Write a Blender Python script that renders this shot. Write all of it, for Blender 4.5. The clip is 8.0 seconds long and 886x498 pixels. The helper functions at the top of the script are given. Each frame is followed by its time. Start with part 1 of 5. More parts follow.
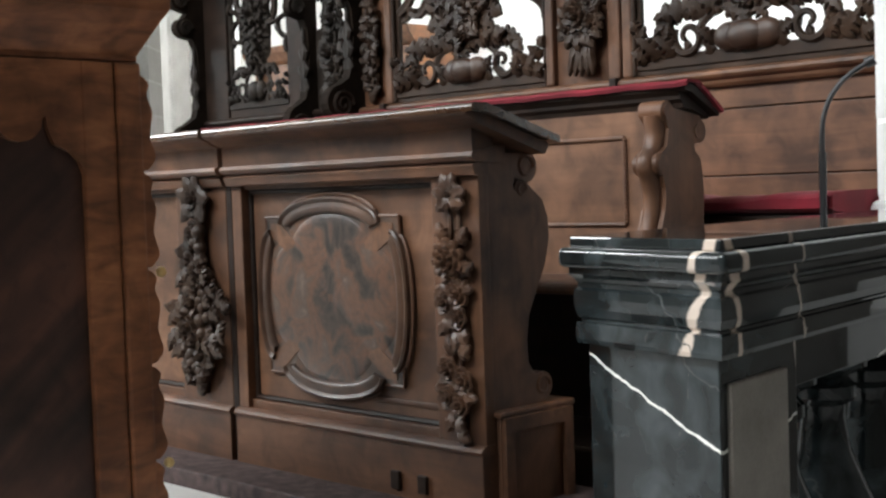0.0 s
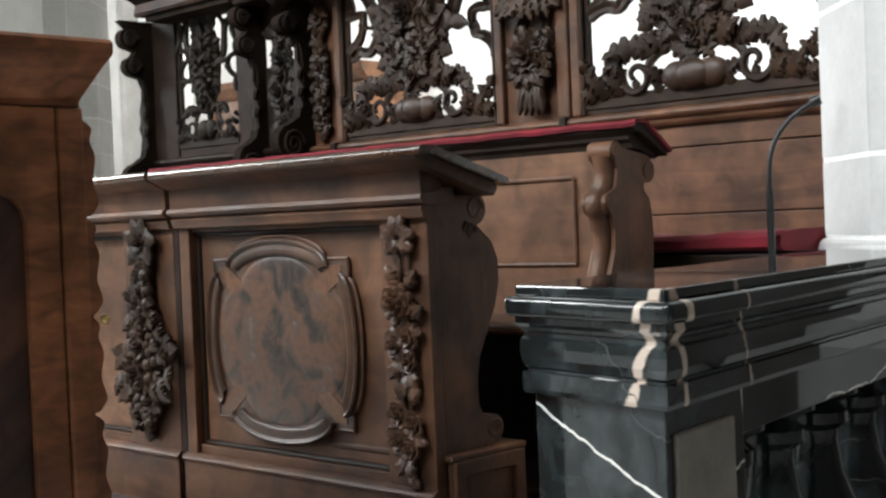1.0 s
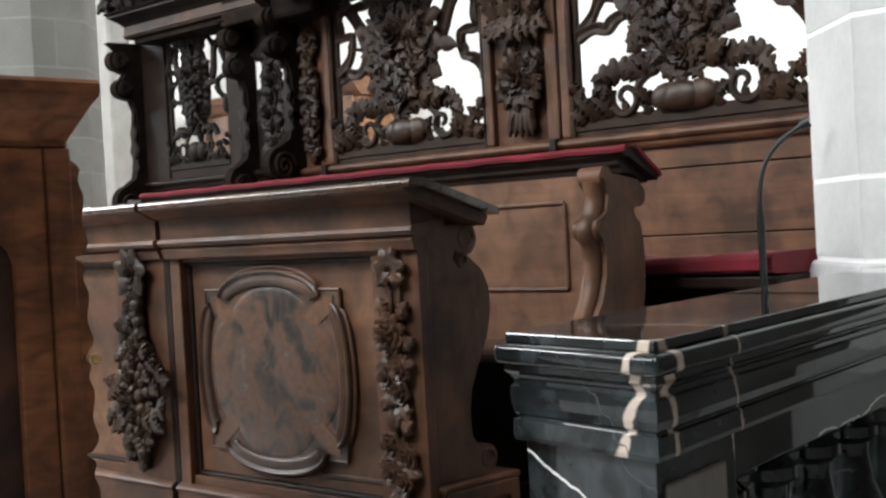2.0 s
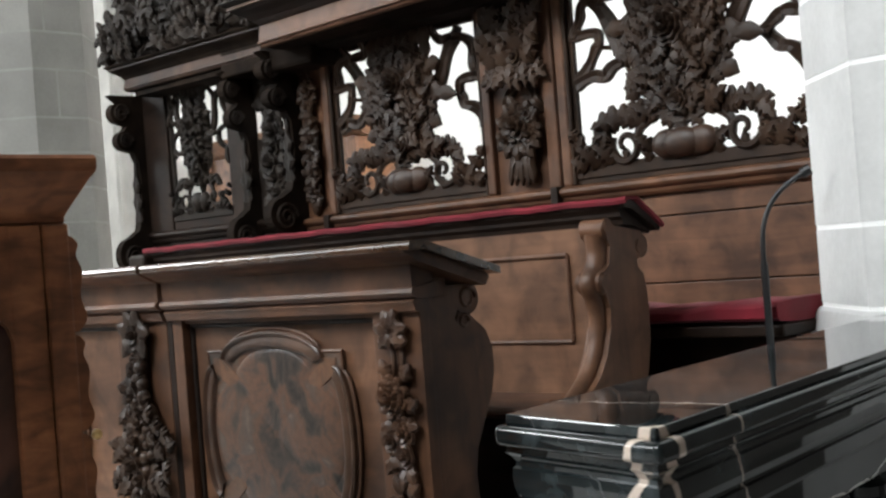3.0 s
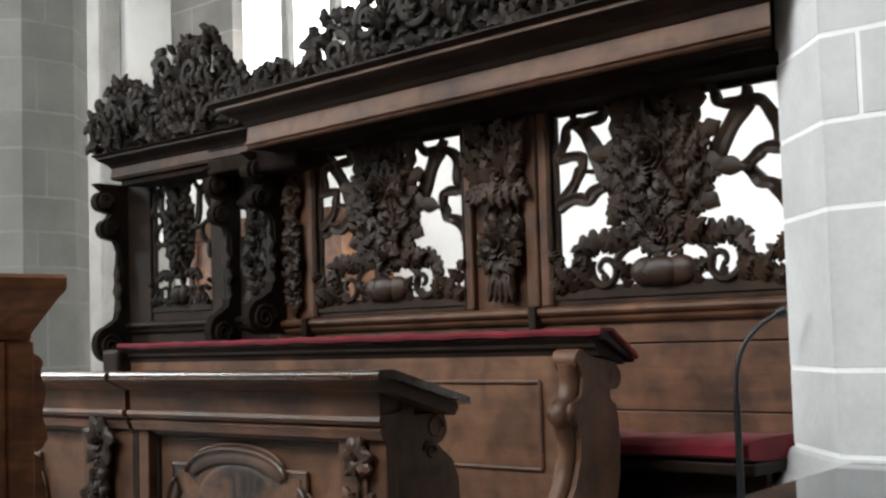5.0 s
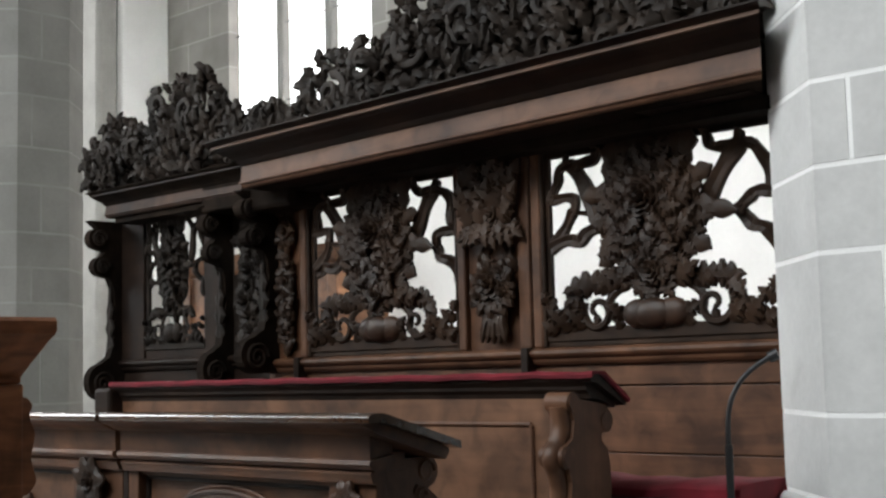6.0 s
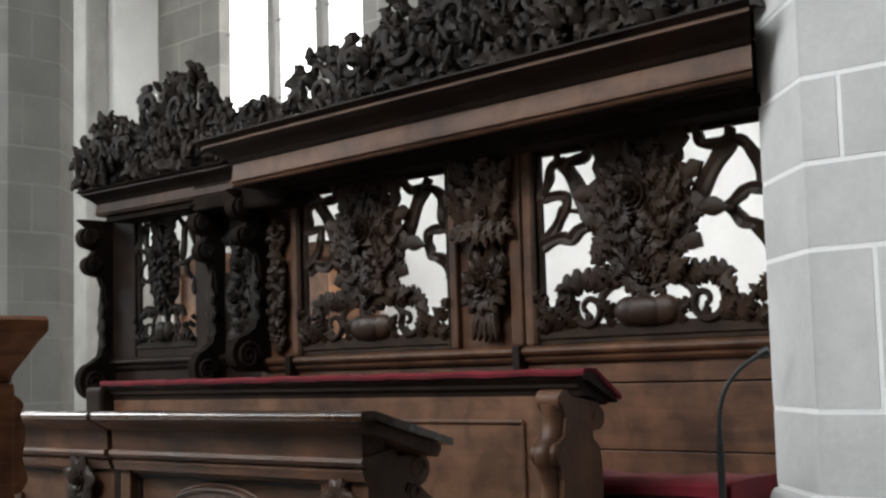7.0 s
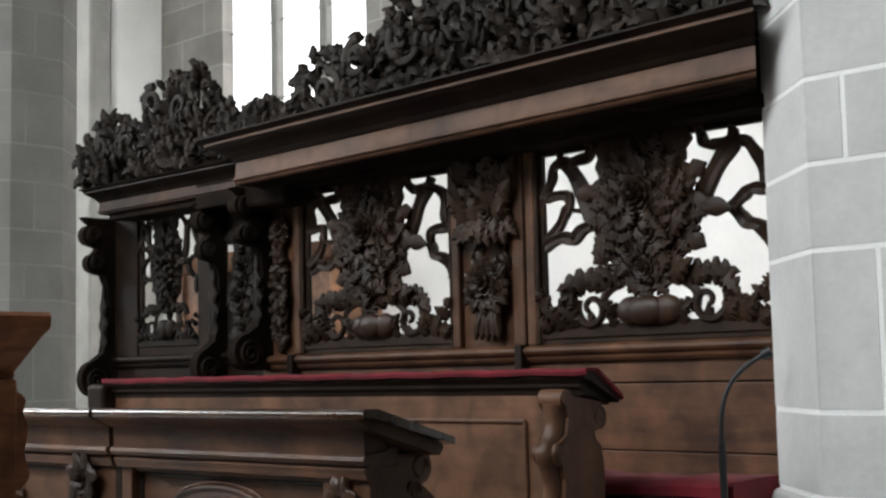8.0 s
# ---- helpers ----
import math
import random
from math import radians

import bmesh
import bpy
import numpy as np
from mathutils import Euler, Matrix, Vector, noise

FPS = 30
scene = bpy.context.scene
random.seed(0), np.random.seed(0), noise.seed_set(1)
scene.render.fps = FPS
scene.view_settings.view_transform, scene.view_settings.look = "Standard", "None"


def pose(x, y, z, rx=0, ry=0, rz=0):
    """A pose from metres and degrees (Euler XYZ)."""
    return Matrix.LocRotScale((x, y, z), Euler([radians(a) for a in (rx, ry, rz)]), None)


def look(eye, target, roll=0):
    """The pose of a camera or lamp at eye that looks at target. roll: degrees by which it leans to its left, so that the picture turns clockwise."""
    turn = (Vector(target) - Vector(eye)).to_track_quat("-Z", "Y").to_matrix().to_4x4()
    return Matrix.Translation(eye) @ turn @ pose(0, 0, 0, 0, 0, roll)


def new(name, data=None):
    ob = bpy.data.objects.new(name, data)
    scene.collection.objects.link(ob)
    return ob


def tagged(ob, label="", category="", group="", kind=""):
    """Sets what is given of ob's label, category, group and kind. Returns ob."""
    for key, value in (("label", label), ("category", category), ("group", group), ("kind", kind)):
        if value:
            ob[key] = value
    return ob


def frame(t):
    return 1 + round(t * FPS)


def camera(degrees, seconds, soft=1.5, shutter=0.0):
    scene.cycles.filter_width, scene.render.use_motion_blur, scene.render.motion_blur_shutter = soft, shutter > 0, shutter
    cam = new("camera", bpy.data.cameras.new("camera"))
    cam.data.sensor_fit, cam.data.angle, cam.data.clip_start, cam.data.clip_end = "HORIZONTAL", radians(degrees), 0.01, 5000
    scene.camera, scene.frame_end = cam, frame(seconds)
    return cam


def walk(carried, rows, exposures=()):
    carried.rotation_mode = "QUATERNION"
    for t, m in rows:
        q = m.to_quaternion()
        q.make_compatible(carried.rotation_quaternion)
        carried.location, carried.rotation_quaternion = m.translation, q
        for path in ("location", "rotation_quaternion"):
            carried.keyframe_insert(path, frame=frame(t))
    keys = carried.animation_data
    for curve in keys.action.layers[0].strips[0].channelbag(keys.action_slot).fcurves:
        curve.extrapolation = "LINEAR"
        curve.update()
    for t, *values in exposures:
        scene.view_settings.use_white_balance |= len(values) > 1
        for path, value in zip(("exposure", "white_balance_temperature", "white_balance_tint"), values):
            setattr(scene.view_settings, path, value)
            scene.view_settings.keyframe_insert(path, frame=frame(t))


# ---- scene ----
cam = camera(37.5, 8.0, soft=2.5)
PATH = [
    (0, (2.166, -2.187, 0.84), (0.725, -0.803, 0.754), -1.9),
    (0.5, (2.159, -2.183, 0.839), (0.736, -0.779, 0.777), -2.1),
    (1, (2.164, -2.16, 0.863), (0.771, -0.726, 0.825), -2.3),
    (1.5, (2.167, -2.156, 0.891), (0.78, -0.715, 0.846), -2.5),
    (3, (2.173, -2.122, 1.004), (0.78, -0.688, 1.018), -4.5),
    (3.5, (2.179, -2.116, 1.038), (0.78, -0.687, 1.054), -3.3),
    (4, (2.186, -2.11, 1.075), (0.795, -0.674, 1.141), -2.4),
    (4.5, (2.191, -2.095, 1.093), (0.811, -0.651, 1.179), -1.9),
    (5, (2.196, -2.091, 1.12), (0.825, -0.641, 1.257), -1.7),
    (6.5, (2.209, -2.087, 1.141), (0.85, -0.633, 1.335), -1.5),
    (7, (2.208, -2.089, 1.139), (0.855, -0.627, 1.326), -1.6),
    (7.5, (2.204, -2.085, 1.136), (0.849, -0.626, 1.326), -1.4),
    (8, (2.205, -2.09, 1.134), (0.851, -0.631, 1.322), -1.3),
]
walk(cam, [(t, look(eye, target, roll)) for t, eye, target, roll in PATH],
     [(0.0, 0.3), (1.0, 0.2), (1.5, 0.12), (3.0, 0.0), (4.0, -0.1), (5.0, -0.24), (6.5, -0.58), (8.0, -0.6)])


# ---- light ----
world = bpy.data.worlds.new("sky")
scene.world = world
world.use_nodes = True
sky = world.node_tree.nodes.new("ShaderNodeTexSky")
sky.sky_type, sky.sun_disc = "NISHITA", False
sky.sun_elevation, sky.sun_rotation = radians(38), radians(-35)
world.node_tree.links.new(sky.outputs[0], world.node_tree.nodes["Background"].inputs[0])
world.node_tree.nodes["Background"].inputs[1].default_value = 0.12


def area_lamp(name, place, target, w, h, power, colour=(1, 0.97, 0.93), spread=170):
    lamp = bpy.data.lights.new(name, "AREA")
    lamp.shape, lamp.size, lamp.size_y, lamp.energy, lamp.color = "RECTANGLE", w, h, power, colour
    ob = new(name, lamp)
    lamp.spread = radians(spread)
    ob.matrix_world = look(place, target)
    return ob


# daylight of tall unseen choir windows; near and both aisle lamps are added fill
area_lamp("choir_window_light_south", (-2.9, -6.85, 6.5), (0.2, 1.0, 1.2), 3.0, 5.0, 780, (0.92, 0.97, 1))
area_lamp("choir_fill_light", (-0.2, -6.85, 6.5), (0.0, 1.0, 1.2), 2.4, 5.0, 800, (0.92, 0.97, 1))
area_lamp("choir_window_light_far", (-8.6, -6.85, 6.5), (0.0, 0.5, 1.2), 3.6, 5.0, 420, (0.93, 0.97, 1))
area_lamp("choir_window_light_west", (-13.85, -4.9, 6.2), (0.5, 0.0, 1.0), 3.0, 5.0, 1250, (0.95, 0.98, 1))
area_lamp("aisle_wall_fill", (3.85, 4.4, 2.6), (-3.5, 6.0, 1.9), 2.0, 3.2, 135, (0.96, 0.98, 1), 40)
area_lamp("aisle_wall_fill_west", (-12.8, 4.2, 4.2), (-8, 5.2, 2.5), 2.2, 4.2, 450, (0.96, 0.98, 1))


# ---- materials ----
def material(name):
    m = bpy.data.materials.new(name)
    m.use_nodes = True
    return m, m.node_tree.nodes, m.node_tree.links, m.node_tree.nodes["Principled BSDF"]


def ramp(nodes, stops):
    r = nodes.new("ShaderNodeValToRGB")
    els = r.color_ramp.elements
    els[0].position, els[0].color = stops[0][0], (*stops[0][1], 1)
    els[1].position, els[1].color = stops[-1][0], (*stops[-1][1], 1)
    for p, c in stops[1:-1]:
        e = els.new(p)
        e.color = (*c, 1)
    return r


def wood(name, dark, light, scale=(3, 30, 30), rough=0.4, grain=0.12, mottle=0.6, slope=None, gloss=0.38):
    """Aged polished wood: stretched grain, mottled stain, fine relief."""
    m, n, l, b = material(name)
    tc, mp = n.new("ShaderNodeTexCoord"), n.new("ShaderNodeMapping")
    mp.inputs["Scale"].default_value = scale
    if slope is not None:
        mp.vector_type = "TEXTURE"
        mp.inputs["Scale"].default_value, mp.inputs["Rotation"].default_value = [1 / c for c in scale], (slope, 0, 0)
    l.new(tc.outputs["Object"], mp.inputs[0])
    g = n.new("ShaderNodeTexNoise")
    g.inputs["Scale"].default_value, g.inputs["Detail"].default_value, g.inputs["Distortion"].default_value = 2.2, 8, 0.8
    l.new(mp.outputs[0], g.inputs[0])
    s = n.new("ShaderNodeTexNoise")
    s.inputs["Scale"].default_value, s.inputs["Detail"].default_value = 4.5, 5
    l.new(tc.outputs["Object"], s.inputs[0])
    mix = n.new("ShaderNodeMix")
    mix.data_type = "FLOAT"
    mix.inputs[0].default_value = mottle
    l.new(g.outputs[0], mix.inputs[2]), l.new(s.outputs[0], mix.inputs[3])
    mid = [0.5 * (a + c) for a, c in zip(dark, light)]
    r = ramp(n, [(0.3, dark), (0.5, mid), (0.7, light)])
    l.new(mix.outputs[0], r.inputs[0])
    st, sr, sm = n.new("ShaderNodeTexNoise"), ramp(n, [(0.36, (0.4, 0.37, 0.36)), (0.5, (0.85, 0.82, 0.8)), (0.64, (1.2, 1.15, 1.1))]), n.new("ShaderNodeMix")
    st.inputs["Scale"].default_value, st.inputs["Detail"].default_value, st.inputs["Distortion"].default_value = 2.6, 7, 0.5
    sm.data_type, sm.blend_type = "RGBA", "MULTIPLY"
    sm.inputs[0].default_value = 0.85
    l.new(tc.outputs["Object"], st.inputs[0]), l.new(st.outputs[0], sr.inputs[0]), l.new(r.outputs[0], sm.inputs[6]), l.new(sr.outputs[0], sm.inputs[7])
    dt, dr, dm = n.new("ShaderNodeTexNoise"), ramp(n, [(0.34, (0.55, 0.53, 0.52)), (0.5, (0.92, 0.92, 0.92)), (0.68, (1.12, 1.12, 1.13))]), n.new("ShaderNodeMix")
    dt.inputs["Scale"].default_value, dt.inputs["Detail"].default_value, dt.inputs["Distortion"].default_value = 10, 8, 0.9
    dm.data_type, dm.blend_type = "RGBA", "MULTIPLY"
    dm.inputs[0].default_value = 0.8
    l.new(tc.outputs["Object"], dt.inputs[0]), l.new(dt.outputs[0], dr.inputs[0]), l.new(sm.outputs[2], dm.inputs[6]), l.new(dr.outputs[0], dm.inputs[7]), l.new(dm.outputs[2], b.inputs["Base Color"])
    b.inputs["Specular IOR Level"].default_value = gloss
    rr = n.new("ShaderNodeMapRange")
    rr.inputs[3].default_value, rr.inputs[4].default_value = rough - 0.1, rough + 0.18
    l.new(s.outputs[0], rr.inputs[0]), l.new(rr.outputs[0], b.inputs["Roughness"])
    bump = n.new("ShaderNodeBump")
    bump.inputs["Strength"].default_value, bump.inputs["Distance"].default_value = grain, 0.002
    l.new(g.outputs[0], bump.inputs["Height"]), l.new(bump.outputs[0], b.inputs["Normal"])
    return m


def stone(name, a, c, scale=6, rough=0.85, bump_d=0.004, per_object=0.0):
    m, n, l, b = material(name)
    tc = n.new("ShaderNodeTexCoord")
    s, f = n.new("ShaderNodeTexNoise"), n.new("ShaderNodeTexNoise")
    s.inputs["Scale"].default_value, s.inputs["Detail"].default_value = scale, 6
    f.inputs["Scale"].default_value, f.inputs["Detail"].default_value = scale * 14, 4
    l.new(tc.outputs["Object"], s.inputs[0]), l.new(tc.outputs["Object"], f.inputs[0])
    add = n.new("ShaderNodeMath")
    add.operation = "MULTIPLY_ADD"
    add.inputs[1].default_value = 0.3
    l.new(f.outputs[0], add.inputs[0]), l.new(s.outputs[0], add.inputs[2])
    r = ramp(n, [(0.45, a), (0.85, c)])
    l.new(add.outputs[0], r.inputs[0])
    out = r.outputs[0]
    if per_object:
        oi, hsv, mr = n.new("ShaderNodeObjectInfo"), n.new("ShaderNodeHueSaturation"), n.new("ShaderNodeMapRange")
        mr.inputs[3].default_value, mr.inputs[4].default_value = 1 - per_object, 1 + per_object
        l.new(oi.outputs["Random"], mr.inputs[0]), l.new(mr.outputs[0], hsv.inputs["Value"]), l.new(out, hsv.inputs["Color"])
        out = hsv.outputs[0]
    l.new(out, b.inputs["Base Color"])
    b.inputs["Roughness"].default_value = rough
    bump = n.new("ShaderNodeBump")
    bump.inputs["Strength"].default_value, bump.inputs["Distance"].default_value = 0.6, bump_d
    l.new(f.outputs[0], bump.inputs["Height"]), l.new(bump.outputs[0], b.inputs["Normal"])
    return m


def marble(name, cream=True):
    """Polished black-green marble with thin crooked white veins and one broad cream vein."""
    m, n, l, b = material(name)
    tc = n.new("ShaderNodeTexCoord")
    w = n.new("ShaderNodeTexNoise")
    w.inputs["Scale"].default_value, w.inputs["Detail"].default_value = 3.5, 6
    l.new(tc.outputs["Object"], w.inputs[0])
    cl, cm = n.new("ShaderNodeTexNoise"), n.new("ShaderNodeMix")
    cl.inputs["Scale"].default_value, cl.inputs["Detail"].default_value, cl.inputs["Distortion"].default_value = 16, 7, 0.6
    cm.data_type = "FLOAT"
    cm.inputs[0].default_value = 0.45
    l.new(tc.outputs["Object"], cl.inputs[0]), l.new(w.outputs[0], cm.inputs[2]), l.new(cl.outputs[0], cm.inputs[3])
    base = ramp(n, [(0.36, (0.002, 0.003, 0.003)), (0.5, (0.013, 0.017, 0.018)), (0.64, (0.042, 0.053, 0.056))])
    l.new(cm.outputs[0], base.inputs[0])
    col = base.outputs[0]
    # single veins: crooked sheets through the block (direction, offset, half width, tint)
    warp = n.new("ShaderNodeTexNoise")
    warp.inputs["Scale"].default_value, warp.inputs["Detail"].default_value = 9, 5
    l.new(tc.outputs["Object"], warp.inputs[0])
    for d, off, half, amp, tint in (((0.66, -0.7, -0.3), -0.034, 0.009 if cream else 0.00001, 0.07, (0.6, 0.5, 0.42)), ((0.37, 0.0, 0.93), 0.7, 0.0027, 0.05, (0.85, 0.84, 0.8)), ((-0.1, 0.95, 0.28), 0.4, 0.005, 0.12, (0.42, 0.36, 0.31)), ((0.25, 0.1, 0.96), 0.44, 0.0022, 0.07, (0.6, 0.6, 0.57)), ((0.6, 0.5, 0.62), 0.62, 0.0012, 0.12, (0.07, 0.075, 0.075)), ((-0.45, 0.6, 0.66), 0.9, 0.0013, 0.11, (0.12, 0.12, 0.11)), ((-0.3, 0.8, 0.5), 1.1, 0.0015, 0.12, (0.2, 0.19, 0.18))):
        dot, s1, ab, mr = n.new("ShaderNodeVectorMath"), n.new("ShaderNodeMath"), n.new("ShaderNodeMath"), n.new("ShaderNodeMapRange")
        dot.operation, s1.operation, ab.operation = "DOT_PRODUCT", "MULTIPLY_ADD", "ABSOLUTE"
        dot.inputs[1].default_value = d
        s1.inputs[1].default_value = amp
        sub = n.new("ShaderNodeMath")
        sub.operation, sub.inputs[1].default_value = "SUBTRACT", off + 0.5 * amp
        l.new(tc.outputs["Object"], dot.inputs[0]), l.new(warp.outputs[0], s1.inputs[0]), l.new(dot.outputs["Value"], s1.inputs[2])
        l.new(s1.outputs[0], sub.inputs[0]), l.new(sub.outputs[0], ab.inputs[0]), l.new(ab.outputs[0], mr.inputs[0])
        mr.inputs[1].default_value, mr.inputs[2].default_value, mr.inputs[3].default_value, mr.inputs[4].default_value = half * 0.6, half, 1, 0
        mx = n.new("ShaderNodeMix")
        mx.data_type = "RGBA"
        gate, mul = n.new("ShaderNodeMapRange"), n.new("ShaderNodeMath")
        mul.operation = "MULTIPLY"
        gate.inputs[1].default_value, gate.inputs[2].default_value = (0.44, 0.54) if tint[0] < 0.42 else (0.2, 0.36)
        l.new(w.outputs[0], gate.inputs[0]), l.new(gate.outputs[0], mul.inputs[1])
        l.new(mr.outputs[0], mul.inputs[0]), l.new(mul.outputs[0], mx.inputs[0]), l.new(col, mx.inputs[6])
        mx.inputs[7].default_value = (*tint, 1)
        col = mx.outputs[2]
    l.new(col, b.inputs["Base Color"])
    b.inputs["Roughness"].default_value = 0.03
    b.inputs["Specular IOR Level"].default_value = 0.45
    return m


def cloth(name, colour):
    m, n, l, b = material(name)
    tc, f, s = n.new("ShaderNodeTexCoord"), n.new("ShaderNodeTexNoise"), n.new("ShaderNodeTexNoise")
    f.inputs["Scale"].default_value, s.inputs["Scale"].default_value = 420, 7
    l.new(tc.outputs["Object"], f.inputs[0]), l.new(tc.outputs["Object"], s.inputs[0])
    r = ramp(n, [(0.3, [c * 0.65 for c in colour]), (0.7, [min(1, c * 1.25) for c in colour])])
    l.new(s.outputs[0], r.inputs[0]), l.new(r.outputs[0], b.inputs["Base Color"])
    b.inputs["Roughness"].default_value = 0.95
    b.inputs["Sheen Weight"].default_value = 0.08
    bump = n.new("ShaderNodeBump")
    bump.inputs["Strength"].default_value, bump.inputs["Distance"].default_value = 0.4, 0.001
    l.new(f.outputs[0], bump.inputs["Height"]), l.new(bump.outputs[0], b.inputs["Normal"])
    return m


def plain(name, colour, rough=0.5, metal=0.0):
    m, n, l, b = material(name)
    tc, s = n.new("ShaderNodeTexCoord"), n.new("ShaderNodeTexNoise")
    s.inputs["Scale"].default_value = 18
    l.new(tc.outputs["Object"], s.inputs[0])
    r = ramp(n, [(0.3, [c * 0.8 for c in colour]), (0.7, [min(1, c * 1.15) for c in colour])])
    l.new(s.outputs[0], r.inputs[0]), l.new(r.outputs[0], b.inputs["Base Color"])
    b.inputs["Roughness"].default_value, b.inputs["Metallic"].default_value = rough, metal
    return m


WOOD = wood("oak_stall", (0.052, 0.0235, 0.0125), (0.185, 0.087, 0.045), (1.2, 12, 12), 0.48)
WOOD_UP = wood("oak_upright", (0.052, 0.0235, 0.0125), (0.185, 0.087, 0.045), (12, 12, 1.2), 0.48)
WOOD_PALE = wood("oak_panel", (0.1, 0.047, 0.025), (0.22, 0.111, 0.06), (1.2, 12, 12), 0.48)
# dark moulding oak; under seats and on the far section it stands for shade
WOOD_DARK_SHADED = wood("dark_shaded_oak", (0.009, 0.006, 0.0045), (0.034, 0.019, 0.0125), (1.5, 10, 10), 0.5, gloss=0.2)
CARVED = wood("carved_oak", (0.017, 0.0098, 0.006), (0.06, 0.033, 0.019), (9, 9, 9), 0.44, 0.5, gloss=0.24)
# darker copy of carved_oak: cresting; on far section and wings, painted shade
CARVED_DARK_SHADED = wood("carved_dark_shaded_oak", (0.013, 0.0105, 0.0085), (0.042, 0.03, 0.0225), (9, 9, 9), 0.52, 0.5, gloss=0.2)
# near-black oak: shade under the cornices and on the wings, put into the colour
SHADE_OAK = wood("shade_oak", (0.01, 0.007, 0.005), (0.028, 0.018, 0.012), (1.5, 10, 10), 0.8, gloss=0.1)
# cornice oak dimmed in colour for the shaded far section
SHADED_FASCIA = wood("shaded_fascia_oak", (0.028, 0.015, 0.01), (0.085, 0.044, 0.027), (1.2, 12, 12), 0.6)
DESKTOP = wood("worn_desk_top", (0.035, 0.019, 0.011), (0.12, 0.063, 0.035), (1.2, 12, 12), 0.15, 0.15)
DESKTOP.node_tree.nodes["Principled BSDF"].inputs["Coat Weight"].default_value = 0.6
DESKTOP.node_tree.nodes["Principled BSDF"].inputs["Coat Roughness"].default_value = 0.12
CARVED_MID = wood("carved_oak_worn", (0.044, 0.023, 0.014), (0.15, 0.078, 0.046), (9, 9, 9), 0.38, 0.5, gloss=0.36)
VENEER = wood("walnut_veneer", (0.12, 0.043, 0.02), (0.39, 0.157, 0.07), (4, 4, 14), 0.33, 0.15, 0.35)
INLAY = wood("dark_inlay", (0.01, 0.008, 0.007), (0.13, 0.055, 0.036), (1, 0.55, 3.6), 0.4, 0.1, 0.12, 0.75)
POLISHED = wood("oak_cornice", (0.075, 0.036, 0.021), (0.2, 0.102, 0.058), (1.2, 12, 12), 0.5)
BOWL = wood("oak_bowl", (0.026, 0.014, 0.0085), (0.08, 0.041, 0.024), (9, 9, 9), 0.42)
def burl(name, *tints):
    """Figured veneer: swirling patches of red-brown, grey-brown and near black."""
    m, n, l, b = material(name)
    tc, s, f = n.new("ShaderNodeTexCoord"), n.new("ShaderNodeTexNoise"), n.new("ShaderNodeTexNoise")
    s.inputs["Scale"].default_value, s.inputs["Detail"].default_value, s.inputs["Distortion"].default_value = 9, 6, 0.8
    f.inputs["Scale"].default_value, f.inputs["Detail"].default_value = 60, 6
    l.new(tc.outputs["Object"], s.inputs[0]), l.new(tc.outputs["Object"], f.inputs[0])
    r = ramp(n, [(0.36, tints[0]), (0.45, tints[1]), (0.53, tints[2]), (0.62, tints[3]), (0.7, tints[4])])
    mx = n.new("ShaderNodeMix")
    mx.data_type, mx.blend_type = "RGBA", "OVERLAY"
    mx.inputs[0].default_value = 0.4
    l.new(s.outputs[0], r.inputs[0]), l.new(r.outputs[0], mx.inputs[6]), l.new(f.outputs[0], mx.inputs[7]), l.new(mx.outputs[2], b.inputs["Base Color"])
    b.inputs["Roughness"].default_value = 0.36
    bump = n.new("ShaderNodeBump")
    bump.inputs["Strength"].default_value, bump.inputs["Distance"].default_value = 0.5, 0.006
    l.new(s.outputs[0], bump.inputs["Height"]), l.new(bump.outputs[0], b.inputs["Normal"])
    return m


BURL = burl("burl_relief", (0.016, 0.012, 0.01), (0.05, 0.034, 0.026), (0.11, 0.052, 0.029), (0.075, 0.051, 0.038), (0.14, 0.098, 0.074))
BURL_RED = burl("reddish_burl_band", (0.05, 0.026, 0.016), (0.1, 0.05, 0.028), (0.14, 0.066, 0.034), (0.12, 0.06, 0.034), (0.15, 0.08, 0.046))
MEDAL = wood("worn_medallion_oak", (0.045, 0.026, 0.017), (0.135, 0.072, 0.044), (7, 7, 7), 0.36)
BOOTH_WOOD = wood("booth_wood", (0.11, 0.05, 0.022), (0.22, 0.1, 0.046), (9, 9, 1.5), 0.45)
MARBLE = marble("black_marble")
MARBLE_PLAIN = marble("black_marble_white_veins", False)
VEIN = stone("cream_vein", (0.5, 0.42, 0.34), (0.8, 0.75, 0.66), 18, 0.12, 0.0005)
FELT = stone("grey_panel_stone", (0.2, 0.18, 0.16), (0.32, 0.29, 0.26), 12, 0.5, 0.001)
STONE = stone("pale_sandstone", (0.54, 0.537, 0.525), (0.68, 0.675, 0.66), 3.2, 0.88, 0.002, 0.07)
MORTAR = stone("white_mortar", (0.9, 0.895, 0.88), (0.95, 0.945, 0.93), 8, 0.9)
